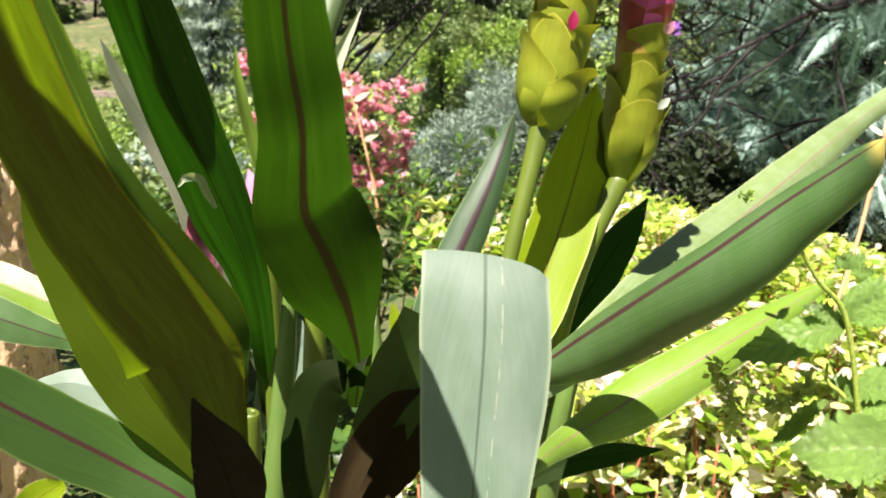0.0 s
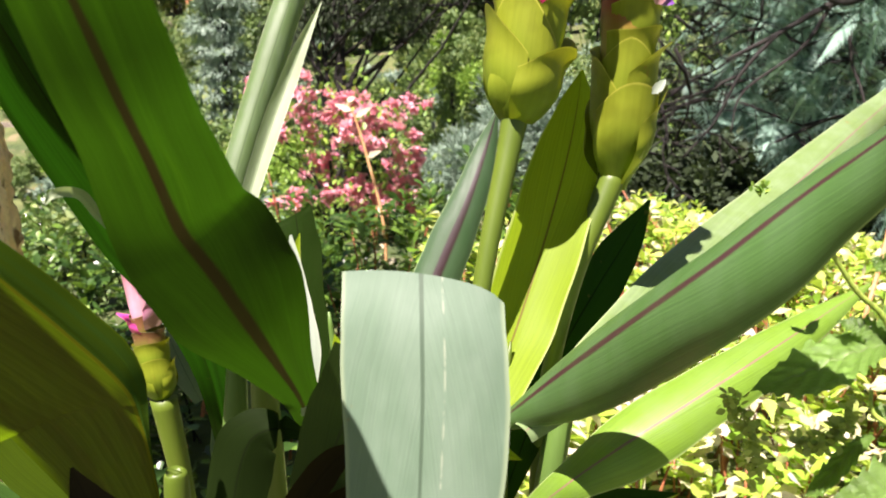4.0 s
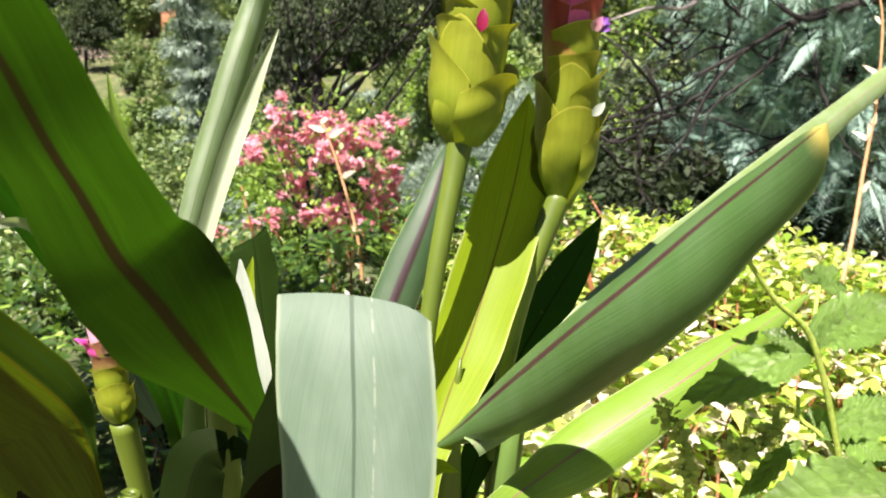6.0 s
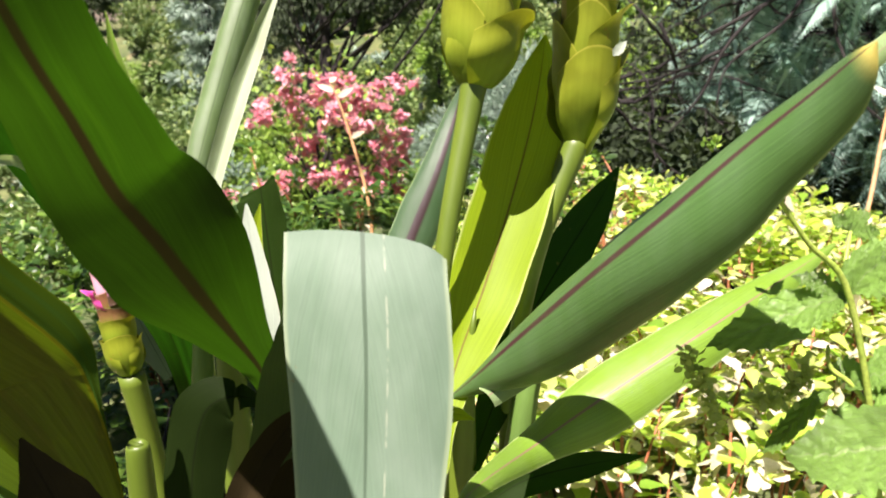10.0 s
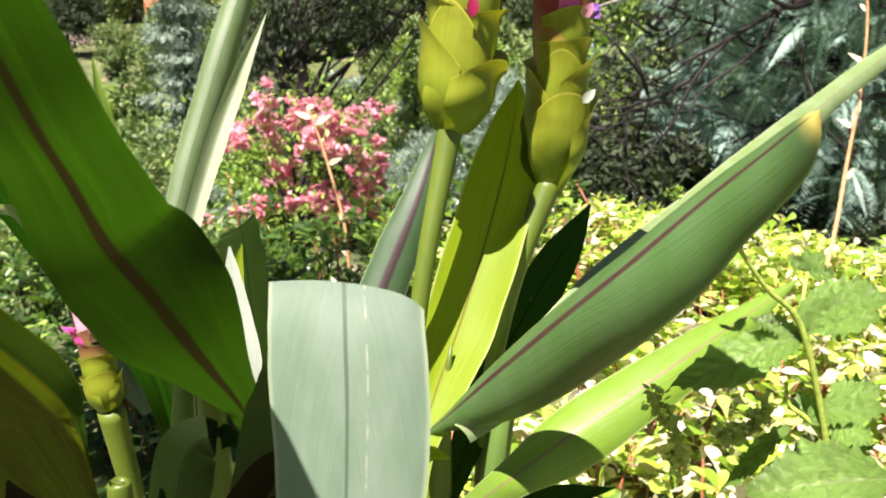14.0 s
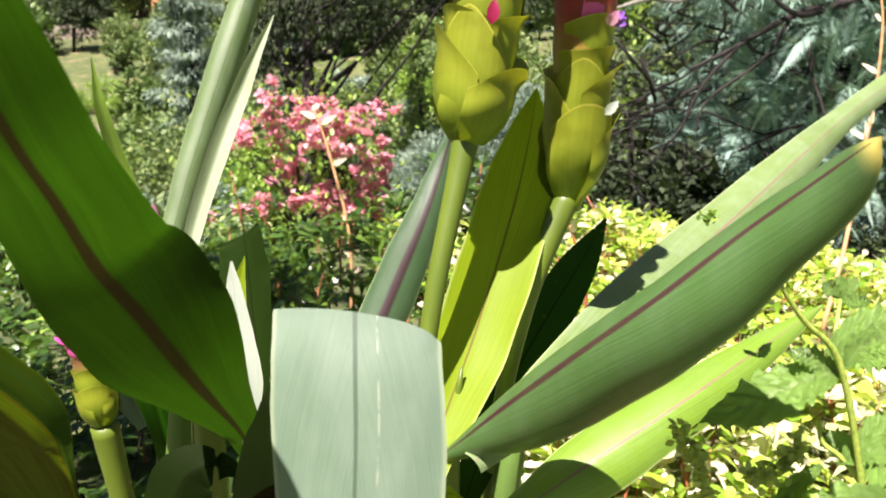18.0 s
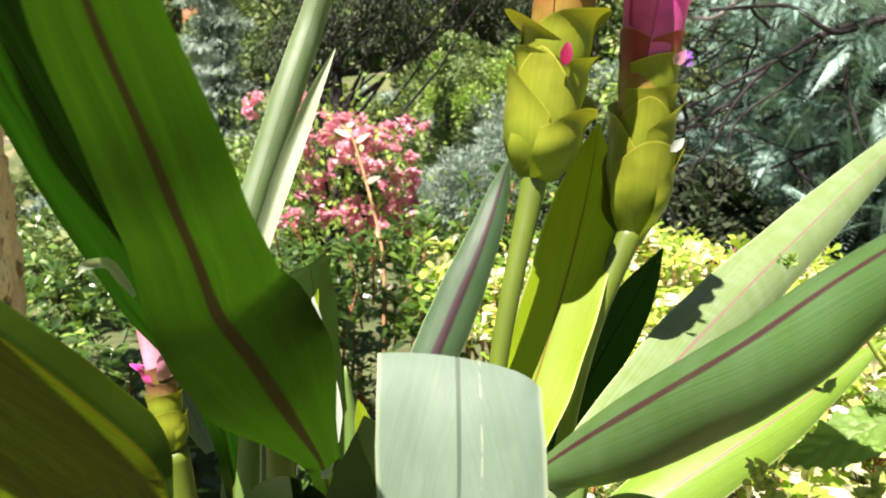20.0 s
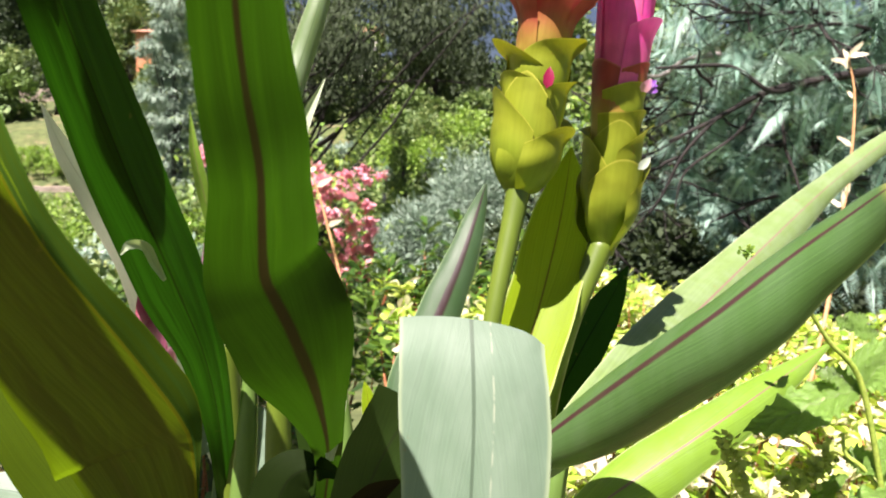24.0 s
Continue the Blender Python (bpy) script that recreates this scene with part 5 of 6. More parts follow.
def mound(name, label, x, y, rx, ry, tall, mat, count, length, width, seed, category="shrub"):
    z = height(x, y)
    r = np.random.default_rng(seed)
    blobs = [(x + r.uniform(-0.6, 0.6) * rx, y + r.uniform(-0.5, 0.5) * ry, z + tall * r.uniform(0.35, 0.85), rx * 0.5, ry * 0.5, tall * 0.35) for _ in range(7)]
    far = y > 3.5
    return tree(name, label, (x, y, z), tall * 0.8, 0.03 * tall, blobs, mat, length * (0.62 if far else 1), width * (0.62 if far else 1), int(count * (2.2 if far else 1)), M_BRANCH, seed, DIAMOND if far else OVAL, 0.0, 6, category, {"shrub": "shrubs on the slope", "woodland_tree": "trees of the far woods"}[name])


# shrubs and trees down the slope
for k, (x, y, rx, ry, tall, mat, label) in enumerate((
        (-3.2, 9.0, 1.3, 0.9, 1.2, M_BLUEGREY, "grey-leafy green garden shrub"), (-2.6, 13.0, 1.6, 1.2, 1.5, M_FRESH, "light leafy green garden shrub"),
        (-4.6, 13.5, 1.4, 1.2, 1.6, M_WOODS, "olive leafy green garden shrub"), (-1.4, 15.5, 1.5, 1.0, 1.6, M_WOODS, "leafy green garden shrub"),
        (1.35, 13.2, 0.7, 0.7, 2.3, M_BLUEGREY, "feathery blue-grey garden shrub"), (2.6, 13.0, 1.4, 1.0, 1.9, M_BLUEGREY, "feathery blue-grey garden shrub"),
        (4.6, 10.5, 1.8, 1.2, 2.4, M_WOODS, "dense green shrub behind the wattle"), (7.2, 10.0, 2.0, 1.4, 3.4, M_ACACIA, "blue-green feathery bushy tree"),
        (9.8, 11.0, 2.2, 1.5, 4.2, M_WOODS, "dark bushy tree in shade"), (3.8, 16.0, 2.2, 1.5, 3.4, M_WOODS, "olive green bushy garden tree"), (6.5, 18.0, 2.6, 2.0, 4.6, M_SHADEWOOD, "dark bushy tree in shade"),
        (-6.8, 17.0, 2.0, 1.5, 2.0, M_FRESH, "bright yellow-green garden shrub"), (-2.2, 5.2, 0.9, 0.7, 0.75, M_WOODS, "dark low shrub on the slope"), (-3.4, 5.8, 1.0, 0.7, 0.7, M_GLOSSY, "dark low shrub on the slope"), (-1.2, 4.2, 0.8, 0.5, 0.45, M_GLOSSY, "dark low shrub on the slope"))):
    mound("shrub", label, x, y, rx, ry, tall, mat, 2400, 0.10 + 0.006 * y, 0.05 + 0.002 * y, 70 + k)

# planting on the slope across the garden
rng = np.random.default_rng(88)
for k in range(150):
    y = float(rng.uniform(11, 38))
    x = float(rng.uniform(-0.6, 0.6)) * y
    if abs(x) < 0.55 * y and not (-11 < x < -8 and 20 < y < 24) and not (-0.6 < x / y < -0.38 and y > 17):
        s = float(rng.uniform(0.5, 1.1)) * (0.5 + y / 40)
        mound("shrub", ("rounded green shrub on the slope", "olive green shrub on the slope", "grey-green shrub on the slope", "dark green shrub on the slope")[k % 4], x, y, s, s, s * float(rng.uniform(0.9, 1.7)),
              (M_WOODS, M_CONIFER, M_BLUEGREY, M_CONIFER)[k % 4], 900, 0.12 + 0.007 * y, 0.07 + 0.003 * y, 300 + k)

for k, (x, y, rx, tall) in enumerate(((-3.2, 13.5, 1.4, 2.4), (-1.2, 13.2, 1.2, 2.0), (-4.8, 15.0, 1.5, 2.2), (0.2, 15.0, 1.1, 2.0), (-2.4, 17.0, 1.8, 3.2), (-6.5, 20.0, 1.6, 2.2))):
    mound("shrub", "dense dark green shrub under the tree", x, y, rx, 1.0, tall, (M_WOODS, M_SHADEWOOD, M_CONIFER)[k % 3], 2600, 0.16, 0.09, 480 + k)

# dark mounds added as shade in the wattle's gaps, and greenery across the valley
for k, (x, y, rx, tall, mat, label) in enumerate(((3.1, 9.6, 1.2, 3.0, M_FRESH, "yellow-green sunlit shrub behind the wattle"), (3.8, 6.9, 1.1, 2.6, M_GLOSSY, "glossy thicket added behind the wattle as dark filling"), (5.2, 7.4, 1.3, 3.0, M_SHADEWOOD, "thicket added behind the wattle, dark for shade"),
        (1.35, 5.6, 0.6, 1.5, M_SHADEWOOD, "shrub added behind the wattle, dark for shade"), (2.1, 6.2, 0.8, 2.1, M_SHADEWOOD, "shrub added behind the wattle, dark for shade"), (3.0, 6.4, 0.9, 2.5, M_SHADEWOOD, "shrub added behind the wattle, dark for shade"), (1.15, 4.3, 0.6, 0.95, M_SHADEWOOD, "low shrub added under the wattle, dark for shade"), (1.75, 4.1, 0.6, 0.9, M_SHADEWOOD, "low shrub added under the wattle, dark for shade"), (2.4, 4.4, 0.6, 0.8, M_SHADEWOOD, "low shrub added under the wattle, dark for shade"), (-33.0, 62.0, 2.4, 4.6, M_WOODS, "olive green tree on the hill"), (-36.5, 66.0, 2.6, 5.0, M_CYPRESS, "dark green tree on the hill"),
        (-1.2, 34.3, 0.8, 1.25, M_WOODS, "low shrub before the white wall"), (-0.2, 34.4, 0.8, 1.3, M_FRESH, "low shrub before the white wall"), (0.8, 34.3, 0.8, 1.25, M_CONIFER, "low shrub before the white wall"), (1.6, 34.4, 0.8, 1.3, M_WOODS, "low shrub before the white wall"),
        (-1.6, 25.0, 1.4, 2.2, M_WOODS, "olive green garden shrub"), (0.4, 26.5, 1.5, 2.6, M_FRESH, "light green garden shrub"), (2.3, 27.5, 1.5, 2.4, M_CONIFER, "dark green garden shrub"), (-3.3, 27.0, 1.5, 2.3, M_CONIFER, "dark green garden shrub"), (-0.6, 31.0, 1.6, 2.2, M_WOODS, "olive green garden shrub"), (1.6, 32.0, 1.6, 2.0, M_WOODS, "olive green garden shrub"), (3.6, 31.0, 1.8, 2.6, M_FRESH, "light green garden shrub"),
        (-10.0, 34.5, 1.8, 2.4, M_WOODS, "olive green garden shrub"), (-7.6, 36.0, 1.8, 2.6, M_CONIFER, "dark green garden shrub"), (-13.5, 40.0, 1.8, 1.9, M_WOODS, "olive green garden tree"), (-17.5, 41.5, 2.2, 3.6, M_SHADEWOOD, "dark garden tree in shade"), (-21.5, 43.0, 2.2, 3.4, M_WOODS, "olive green garden tree"), (-10.5, 40.5, 2.0, 4.2, M_WOODS, "olive green garden tree"))):
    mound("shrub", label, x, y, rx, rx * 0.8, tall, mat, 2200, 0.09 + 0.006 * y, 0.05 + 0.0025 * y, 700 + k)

for k in range(14):
    mound("shrub", "low dark green planting below the terrace", -14.5 + 0.42 * k + 0.8 * (k % 2), 22.5 + 1.9 * (k % 4), 0.7, 0.6, 0.7 + 0.25 * (k % 3), (M_WOODS, M_CONIFER, M_FRESH)[k % 3], 900, 0.16, 0.08, 740 + k)

# woods across the valley
rng = np.random.default_rng(90)
for k, (x, y, w, h, mat, label) in enumerate((
        (-31.0, 56.0, 1.5, 9.5, M_CYPRESS, "tall dark narrow cypress tree"), (-28.4, 58.0, 1.3, 8.6, M_CYPRESS, "tall dark narrow cypress tree"), (-26.0, 56.0, 1.5, 8.2, M_CYPRESS, "tall dark narrow cypress tree"), (-23.6, 59.0, 1.4, 8.0, M_CYPRESS, "tall dark narrow cypress tree"), (-17.0, 62.0, 1.6, 9.5, M_CYPRESS, "tall dark narrow cypress tree"), (-34.0, 60.0, 1.6, 9.0, M_CYPRESS, "tall dark narrow cypress tree"))):
    tree("cypress", label, ground_at(x, y), h * 0.95, 0.2, spire(x, y, w, h, 9), mat, 0.40, 0.15, 14000, M_BRANCH, 91 + k, DIAMOND, -0.6, 4, group="cypresses on the hill")
tree("cedar", "silvery blue-grey cedar with layered branches", ground_at(-7.6, 27.0), 5.8, 0.2,
     [(-7.6 + 0.25 * math.sin(k * 2.4), 27.0, -0.9 + 0.75 * k, 1.25 - 0.07 * k, 0.9, 0.32) for k in range(10)],
     M_BLUEGREY, 0.24, 0.04, 16000, M_BRANCH, 110, DIAMOND, 0.5, 14)
for k in range(90):
    y = float(rng.uniform(42, 105))
    x = float(rng.uniform(-0.62, 0.62)) * y
    if -24 < x < -13 and y < 68:
        continue
    s = float(rng.uniform(1.8, 3.6))
    tall = s * float(rng.uniform(1.2, 2.1))
    if x < -0.12 * y:
        tall = min(tall, (0.9 + 0.135 * y - height(x, y)) / 1.25)
        if tall < 0.8:
            continue
    mound("woodland_tree", ("olive green woodland tree", "dark green woodland tree")[k % 2], x, y, s, s, tall, (M_WOODS, M_SHADEWOOD, M_CYPRESS, M_CONIFER)[k % 4], 700, 1.0, 0.6, 120 + k, "tree")
for k, (x, y, s, h) in enumerate(((-12.2, 42, 1.6, 2.2), (-20, 40, 2.0, 2.6), (-27, 44, 2.2, 3.0), (-9.5, 45, 2.2, 3.5), (-3.5, 42, 2.4, 5.0), (2.5, 46, 2.6, 6.0), (8.0, 40, 2.8, 6.5), (13, 38, 3.0, 7.5), (18, 36, 3.2, 8.0), (-5.0, 37, 1.8, 3.4), (24, 40, 3.4, 9), (-30, 50, 2.2, 3.0), (-24.5, 52, 2.0, 3.0), (-35, 53, 2.5, 5.0), (-12.5, 58, 2.4, 6.5), (-21.5, 64, 2.4, 7.0), (-23.0, 70, 3.0, 8.5), (-26.5, 72, 3.0, 8.0), (-31.0, 74, 3.2, 8.0), (-37.0, 72, 3.2, 8.5))):
    mound("woodland_tree", "leafy woodland tree on the far slope", x, y, s, s, h, (M_WOODS, M_CONIFER, M_SHADEWOOD)[k % 3], 1800, 0.6, 0.34, 190 + k, "tree")


def box(x0, x1, y0, y1, z0, z1):
    v = [(x, y, z) for z in (z0, z1) for y in (y0, y1) for x in (x0, x1)]
    return v, [(0, 2, 3, 1), (4, 5, 7, 6), (0, 1, 5, 4), (2, 6, 7, 3), (0, 4, 6, 2), (1, 3, 7, 5)], [(0, 0)] * 8


def house(name, label, x, y, wide, deep, tall, mat, rows, cols, z=None):
    """A house with walls, windows with panes and sills, and a pitched roof."""
    z = height(x, y) if z is None else z
    at = (x, y, z)
    ob = empty(name, at, label, "house")
    part("wall", mesh_of("wall", *box(-wide / 2, wide / 2, 0, deep, -1.5, tall)[:2], mat, smooth=False), ob)
    e = 0.35
    rv = [(-wide / 2 - e, -e, tall), (wide / 2 + e, -e, tall), (wide / 2 + e, deep + e, tall), (-wide / 2 - e, deep + e, tall), (-wide / 2 + 0.6, deep / 2, tall + wide * 0.2), (wide / 2 - 0.6, deep / 2, tall + wide * 0.2)]
    part("roof", mesh_of("roof", rv, [(0, 1, 5, 4), (1, 2, 5), (2, 3, 4, 5), (3, 0, 4), (3, 2, 1, 0)], M_ROOF, smooth=False), ob)
    for i in range(rows):
        for j in range(cols):
            cx, cz = -wide / 2 + wide * (j + 0.5) / cols, tall * (i + 0.5) / rows
            w = part("window", mesh_of("window", *box(cx - 0.42, cx + 0.42, -0.05, 0.05, cz - 0.6, cz + 0.6)[:2], M_WHITE, smooth=False), ob)
            part("pane", mesh_of("pane", *box(cx - 0.34, cx + 0.34, -0.08, -0.04, cz - 0.5, cz + 0.5)[:2], M_GLASS, smooth=False), w)
    return ob


house("house", "orange rendered house with white windows on the hillside", -18.4, 61.0, 2.3, 3.0, 6.2, M_ORANGE, 3, 1, 3.8)
house("house", "white house among the trees on the far hill", -33.5, 75.0, 4.5, 4.0, 4.0, M_WHITE, 2, 3, 11.3)
house("house", "white house half hidden by trees", -4.0, 78.0, 6.0, 4.0, 4.0, M_WHITE, 2, 3, 9.0)

# terrace walls and a post in the valley
def wall(name, label, x0, x1, y, tall, thick, mat, z=None):
    n = 16
    lots = []
    for k in range(n):
        a, b = x0 + (x1 - x0) * k / n, x0 + (x1 - x0) * (k + 1) / n
        g = (height((a + b) / 2, y) if z is None else z)
        lots.append(box(a, b + 0.01, y, y + thick, g - 0.6, g + tall + 0.02 * (k % 2)))
    v, f, u = joined(lots)
    return tagged(new(name, mesh_of(name, v, f, mat, smooth=False)), label, "wall", kind="structure")


wall("wall_white", "low white garden wall across the slope", -1.6, 1.6, 35.5, 0.12, 0.3, M_WHITE, 2.72)
wall("wall_terrace", "dry stone terrace wall", -20.0, -10.5, 31.0, 1.5, 0.5, M_STONE, -2.05)
# low mounds stand in for a strip of lawn above the wall
for k in range(16):
    mound("shrub", "low yellow-green mounds for the lawn above the terrace wall", -19.5 + 0.6 * k, 31.9 + 0.5 * (k % 3), 0.8, 0.7, 0.8 + 0.3 * (k % 2), M_FRESH, 700, 0.16, 0.08, 640 + k)
wall("wall_terrace_upper", "dry stone terrace wall under the cypresses", -34.0, -14.0, 50.0, 0.8, 0.5, M_STONE)
post = tagged(new("post", mesh_of("post", *tube([(-0.12, 12.0, height(0, 12) - 0.1, 0.035), (-0.12, 12.0, 0.3, 0.035)], 8)[:2], M_METAL)), "thin grey garden post", "post")
barrel = tagged(new("water_barrel", mesh_of("water_barrel", *tube([(-8.6, 22.0, height(-8.6, 22) - 0.05, 0.24), (-8.6, 22.0, height(-8.6, 22) + 0.2, 0.27), (-8.6, 22.0, height(-8.6, 22) + 0.55, 0.25)], 14)[:2], M_BLUE)), "blue plastic barrel in the garden", "barrel")

# ---- stripped trunk beside the plant ----
rng = np.random.default_rng(7)
rows = [(-0.732, 0.86, -0.05, 0.105), (-0.707, 0.86, 0.3, 0.10), (-0.697, 0.86, 0.6, 0.097), (-0.704, 0.86, 0.9, 0.096), (-0.720, 0.86, 1.25, 0.094), (-0.735, 0.86, 1.8, 0.09)]
v, f, u = tube(spline(rows, 220)[:, :4], 90)


def bark_relief(p):
    """Upright ridges broken by cracks, and flakes."""
    a = math.atan2(p[1] - 0.86, p[0] + 0.71)
    ridge = 1 - abs(noise.noise((a * 5.0, p[2] * 5.0, 3.0))) * 2
    crack = 1 - abs(noise.noise((a * 12.0, p[2] * 24.0, 7.0))) * 2
    fleck = noise.noise((a * 30.0, p[2] * 70.0, 1.0))
    return 0.012 * ridge + 0.011 * crack + 0.006 * fleck


out = []
for p in v:
    w = unit(np.array((p[0] + 0.71, p[1] - 0.86, 0.0)))
    out.append(np.array(p) + w * (bark_relief(p) - 0.008))
v = out
TRUNK = (-0.732, 0.86, 0.0)
tree_trunk = empty("tree_trunk", TRUNK, "sunlit tan tree trunk with ridged flaking bark", "tree trunk")
part("trunk", mesh_of("trunk", shifted(v, TRUNK), f, M_BARK, u), tree_trunk)
M_FLAKE = rough_material("bark_flake", (0.90, 0.62, 0.36), (0.93, 0.72, 0.48), 45.0, 0.85, 0.6, 0.006, third=(0.34, 0.20, 0.09), squash=(1, 1, 0.5), mottle=0.3)
for k in range(110):
    a0, z0 = rng.uniform(-3.3, 0.4), rng.uniform(0.25, 1.5)
    wide, tall = rng.uniform(0.16, 0.34), rng.uniform(0.018, 0.055)
    verts, faces = [], []
    for i in range(6):
        for j in range(7):
            p, q = i / 5 * 2 - 1, j / 6 * 2 - 1
            rough_edge = 1 + 0.25 * noise.noise((p * 2 + k, q * 2, 5.0))
            a, z = a0 + wide * q * rough_edge, z0 + tall * p * rough_edge
            cx = float(np.interp(z, [r[2] for r in rows], [r[0] for r in rows]))
            lift = 0.0985 + 0.006 * (1 - max(abs(p), abs(q)) ** 3) + 0.004 * noise.noise((a * 9, z * 30, k)) - 0.006 * (max(abs(p), abs(q)) > 0.95)
            verts.append((cx + lift * math.cos(a) - TRUNK[0], lift * math.sin(a), z))
            if i < 5 and j < 6:
                faces.append((i * 7 + j, i * 7 + j + 1, i * 7 + j + 8, i * 7 + j + 7))
    part("bark_flake", mesh_of("bark_flake", verts, faces, M_FLAKE), tree_trunk)

# limbs and crown above the view, added to shade the ground behind
shade_crown_at = ((-1.30, 0.55, 2.55, 0.30, 0.25, 0.20), (-1.40, 0.90, 2.70, 0.30, 0.30, 0.22), (-1.25, 0.70, 3.05, 0.30, 0.30, 0.25))
rng = np.random.default_rng(17)
top = np.array((-0.735, 0.86, 1.78))
part("limb", mesh_of("limb", *(lambda q: (shifted(q[0], TRUNK), q[1]))(tube([tuple(top) + (0.085,), (-0.74, 0.88, 2.1, 0.075), (-0.78, 0.95, 2.6, 0.05), (-0.85, 1.05, 3.0, 0.02)], 12)), M_BARK), tree_trunk)
feet, ways_out = [], []
for b in shade_crown_at:
    e = np.array(b[:3])
    q = tube(limb(rng, (-0.745, 0.90, 2.25), e - np.array((-0.745, 0.90, 2.25)), np.linalg.norm(e - np.array((-0.745, 0.90, 2.25))) * 1.1, 0.022), 7)
    part("limb", mesh_of("limb", shifted(q[0], TRUNK), q[1], M_BARK, q[2]), tree_trunk)
    c = rng.normal(0, 0.5, (900, 3))
    feet.append(e + c * np.array(b[3:]))
    ways_out.append(c + rng.normal(0, 0.5, c.shape))
feet, ways_out = np.vstack(feet), np.vstack(ways_out)
part("crown", leaf_cloud("crown", feet - np.array(TRUNK), ways_out, rng.normal(0, 0.4, feet.shape) + np.array((0, 0, 1.0)), 0.085 * rng.uniform(0.6, 1.2, len(feet)), 0.034, M_WOODS), tree_trunk, "unseen green leaves added over the trunk for shade")

# ---- young flowers and stems at the foot of the plant ----
def stem_part(name, rows, mat, label="", sides=12):
    v, f, u = tube(spline(rows, 18)[:, :4], sides)
    return part(name, mesh_of(name, shifted(v, PLANT), f, mat, u), plant, label)


flower_spike([(-0.1732, 0.3247, 0.5000, 0.0060), (-0.1772, 0.3227, 0.6000, 0.0070), (-0.1842, 0.3157, 0.6830, 0.0090)], (-0.1852, 0.3147, 0.6870), (-0.2023, 0.3262, 0.7960),
    [(-0.004, 110, 0.0128, 0.030, 0.10, M_BRACT, 0.42, 0.3), (-0.004, 200, 0.0126, 0.026, 0.14, M_BRACT, 0.42, 0.3), (-0.004, 290, 0.0126, 0.030, 0.10, M_BRACT, 0.42, 0.3), (-0.004, 20, 0.0126, 0.028, 0.12, M_BRACT, 0.42, 0.3),
     (0.018, 130, 0.0108, 0.018, 0.14, M_BRACT, 0.85), (0.018, 250, 0.0106, 0.018, 0.14, M_BRACT, 0.85), (0.018, 10, 0.0106, 0.018, 0.14, M_BRACT, 0.85),
     (0.028, 80, 0.0098, 0.016, 0.12, M_RUSSET, 0.9), (0.028, 200, 0.0097, 0.016, 0.12, M_RUSSET, 0.9), (0.028, 320, 0.0097, 0.016, 0.12, M_RUSSET, 0.9),
     (0.037, 120, 0.0090, 0.018, 0.10, M_RUSSET, 0.92), (0.037, 240, 0.0089, 0.018, 0.10, M_RUSSET, 0.92), (0.037, 0, 0.0089, 0.018, 0.10, M_RUSSET, 0.92),
     (0.048, 60, 0.0088, 0.062, -0.62, M_BUDTIP, 0.9), (0.048, 180, 0.0087, 0.060, -0.62, M_BUDTIP, 0.9), (0.048, 300, 0.0087, 0.062, -0.62, M_BUDTIP, 0.9),
     (0.090, 90, 0.0048, 0.022, -0.3, M_CRIMSON, 0.9), (0.090, 270, 0.0048, 0.022, -0.3, M_CRIMSON, 0.9),
     (0.044, 185, 0.0135, 0.030, 0.45, M_PALEPINK, 0.6, 0.5), (0.040, 10, 0.0120, 0.018, 0.35, M_PINK, 0.6, 0.4)],
    "young flower spike with pale pink top")
flower_spike([(-0.1479, 0.3445, 0.5000, 0.006), (-0.1479, 0.3445, 0.6500, 0.008), (-0.1519, 0.3445, 0.7552, 0.009)], (-0.1519, 0.3445, 0.7502), (-0.1612, 0.3506, 0.8392),
    [(0.0, 260, 0.011, 0.070, -0.35, M_PALEPINK, 0.7), (0.0, 30, 0.011, 0.074, -0.35, M_PALEPINK, 0.7), (0.0, 145, 0.011, 0.072, -0.35, M_PALEPINK, 0.7)],
    "closed pale pink flower bud")
stem_part("stem", [(-0.150, 0.29, 0.45, 0.010), (-0.136, 0.29, 0.60, 0.010), (-0.128, 0.30, 0.72, 0.006), (-0.126, 0.30, 0.77, 0.0008)], M_STALKDARK)
stem_part("stem", [(-0.105, 0.27, 0.45, 0.011), (-0.104, 0.27, 0.60, 0.011), (-0.104, 0.27, 0.735, 0.007), (-0.103, 0.27, 0.775, 0.0008)], M_STALK, "pale green tubular stem")
stem_part("stem", [(-0.06, 0.28, 0.42, 0.013), (-0.058, 0.28, 0.55, 0.012), (-0.062, 0.29, 0.69, 0.006), (-0.066, 0.29, 0.75, 0.0008)], M_STALKDARK)
stem_part("stem", [(0.03, 0.26, 0.42, 0.013), (0.032, 0.26, 0.55, 0.013), (0.036, 0.255, 0.67, 0.008), (0.045, 0.26, 0.74, 0.0008)], M_STALK)
stem_part("stem", [(0.055, 0.27, 0.42, 0.012), (0.062, 0.27, 0.55, 0.012), (0.075, 0.27, 0.67, 0.008), (0.095, 0.28, 0.73, 0.0008)], M_STALKDARK)
stem_part("cut_stub", [(-0.136, 0.195, 0.50, 0.0075), (-0.134, 0.192, 0.62, 0.0075), (-0.132, 0.19, 0.688, 0.0065), (-0.132, 0.19, 0.696, 0.004)], M_STALK, "pale green stub with dry hairs")

# floret, bud and stained rims on the large spikes
def petal(name, at, way, length, width, mat, parent, up=(0, -1, 0.2)):
    me = leaf_cloud(name, [np.array(at) - np.array(parent.location) - np.array(PLANT)], [way], [up], length, width, mat, OVAL, 0.4, 0.3)
    return part(name, me, parent)


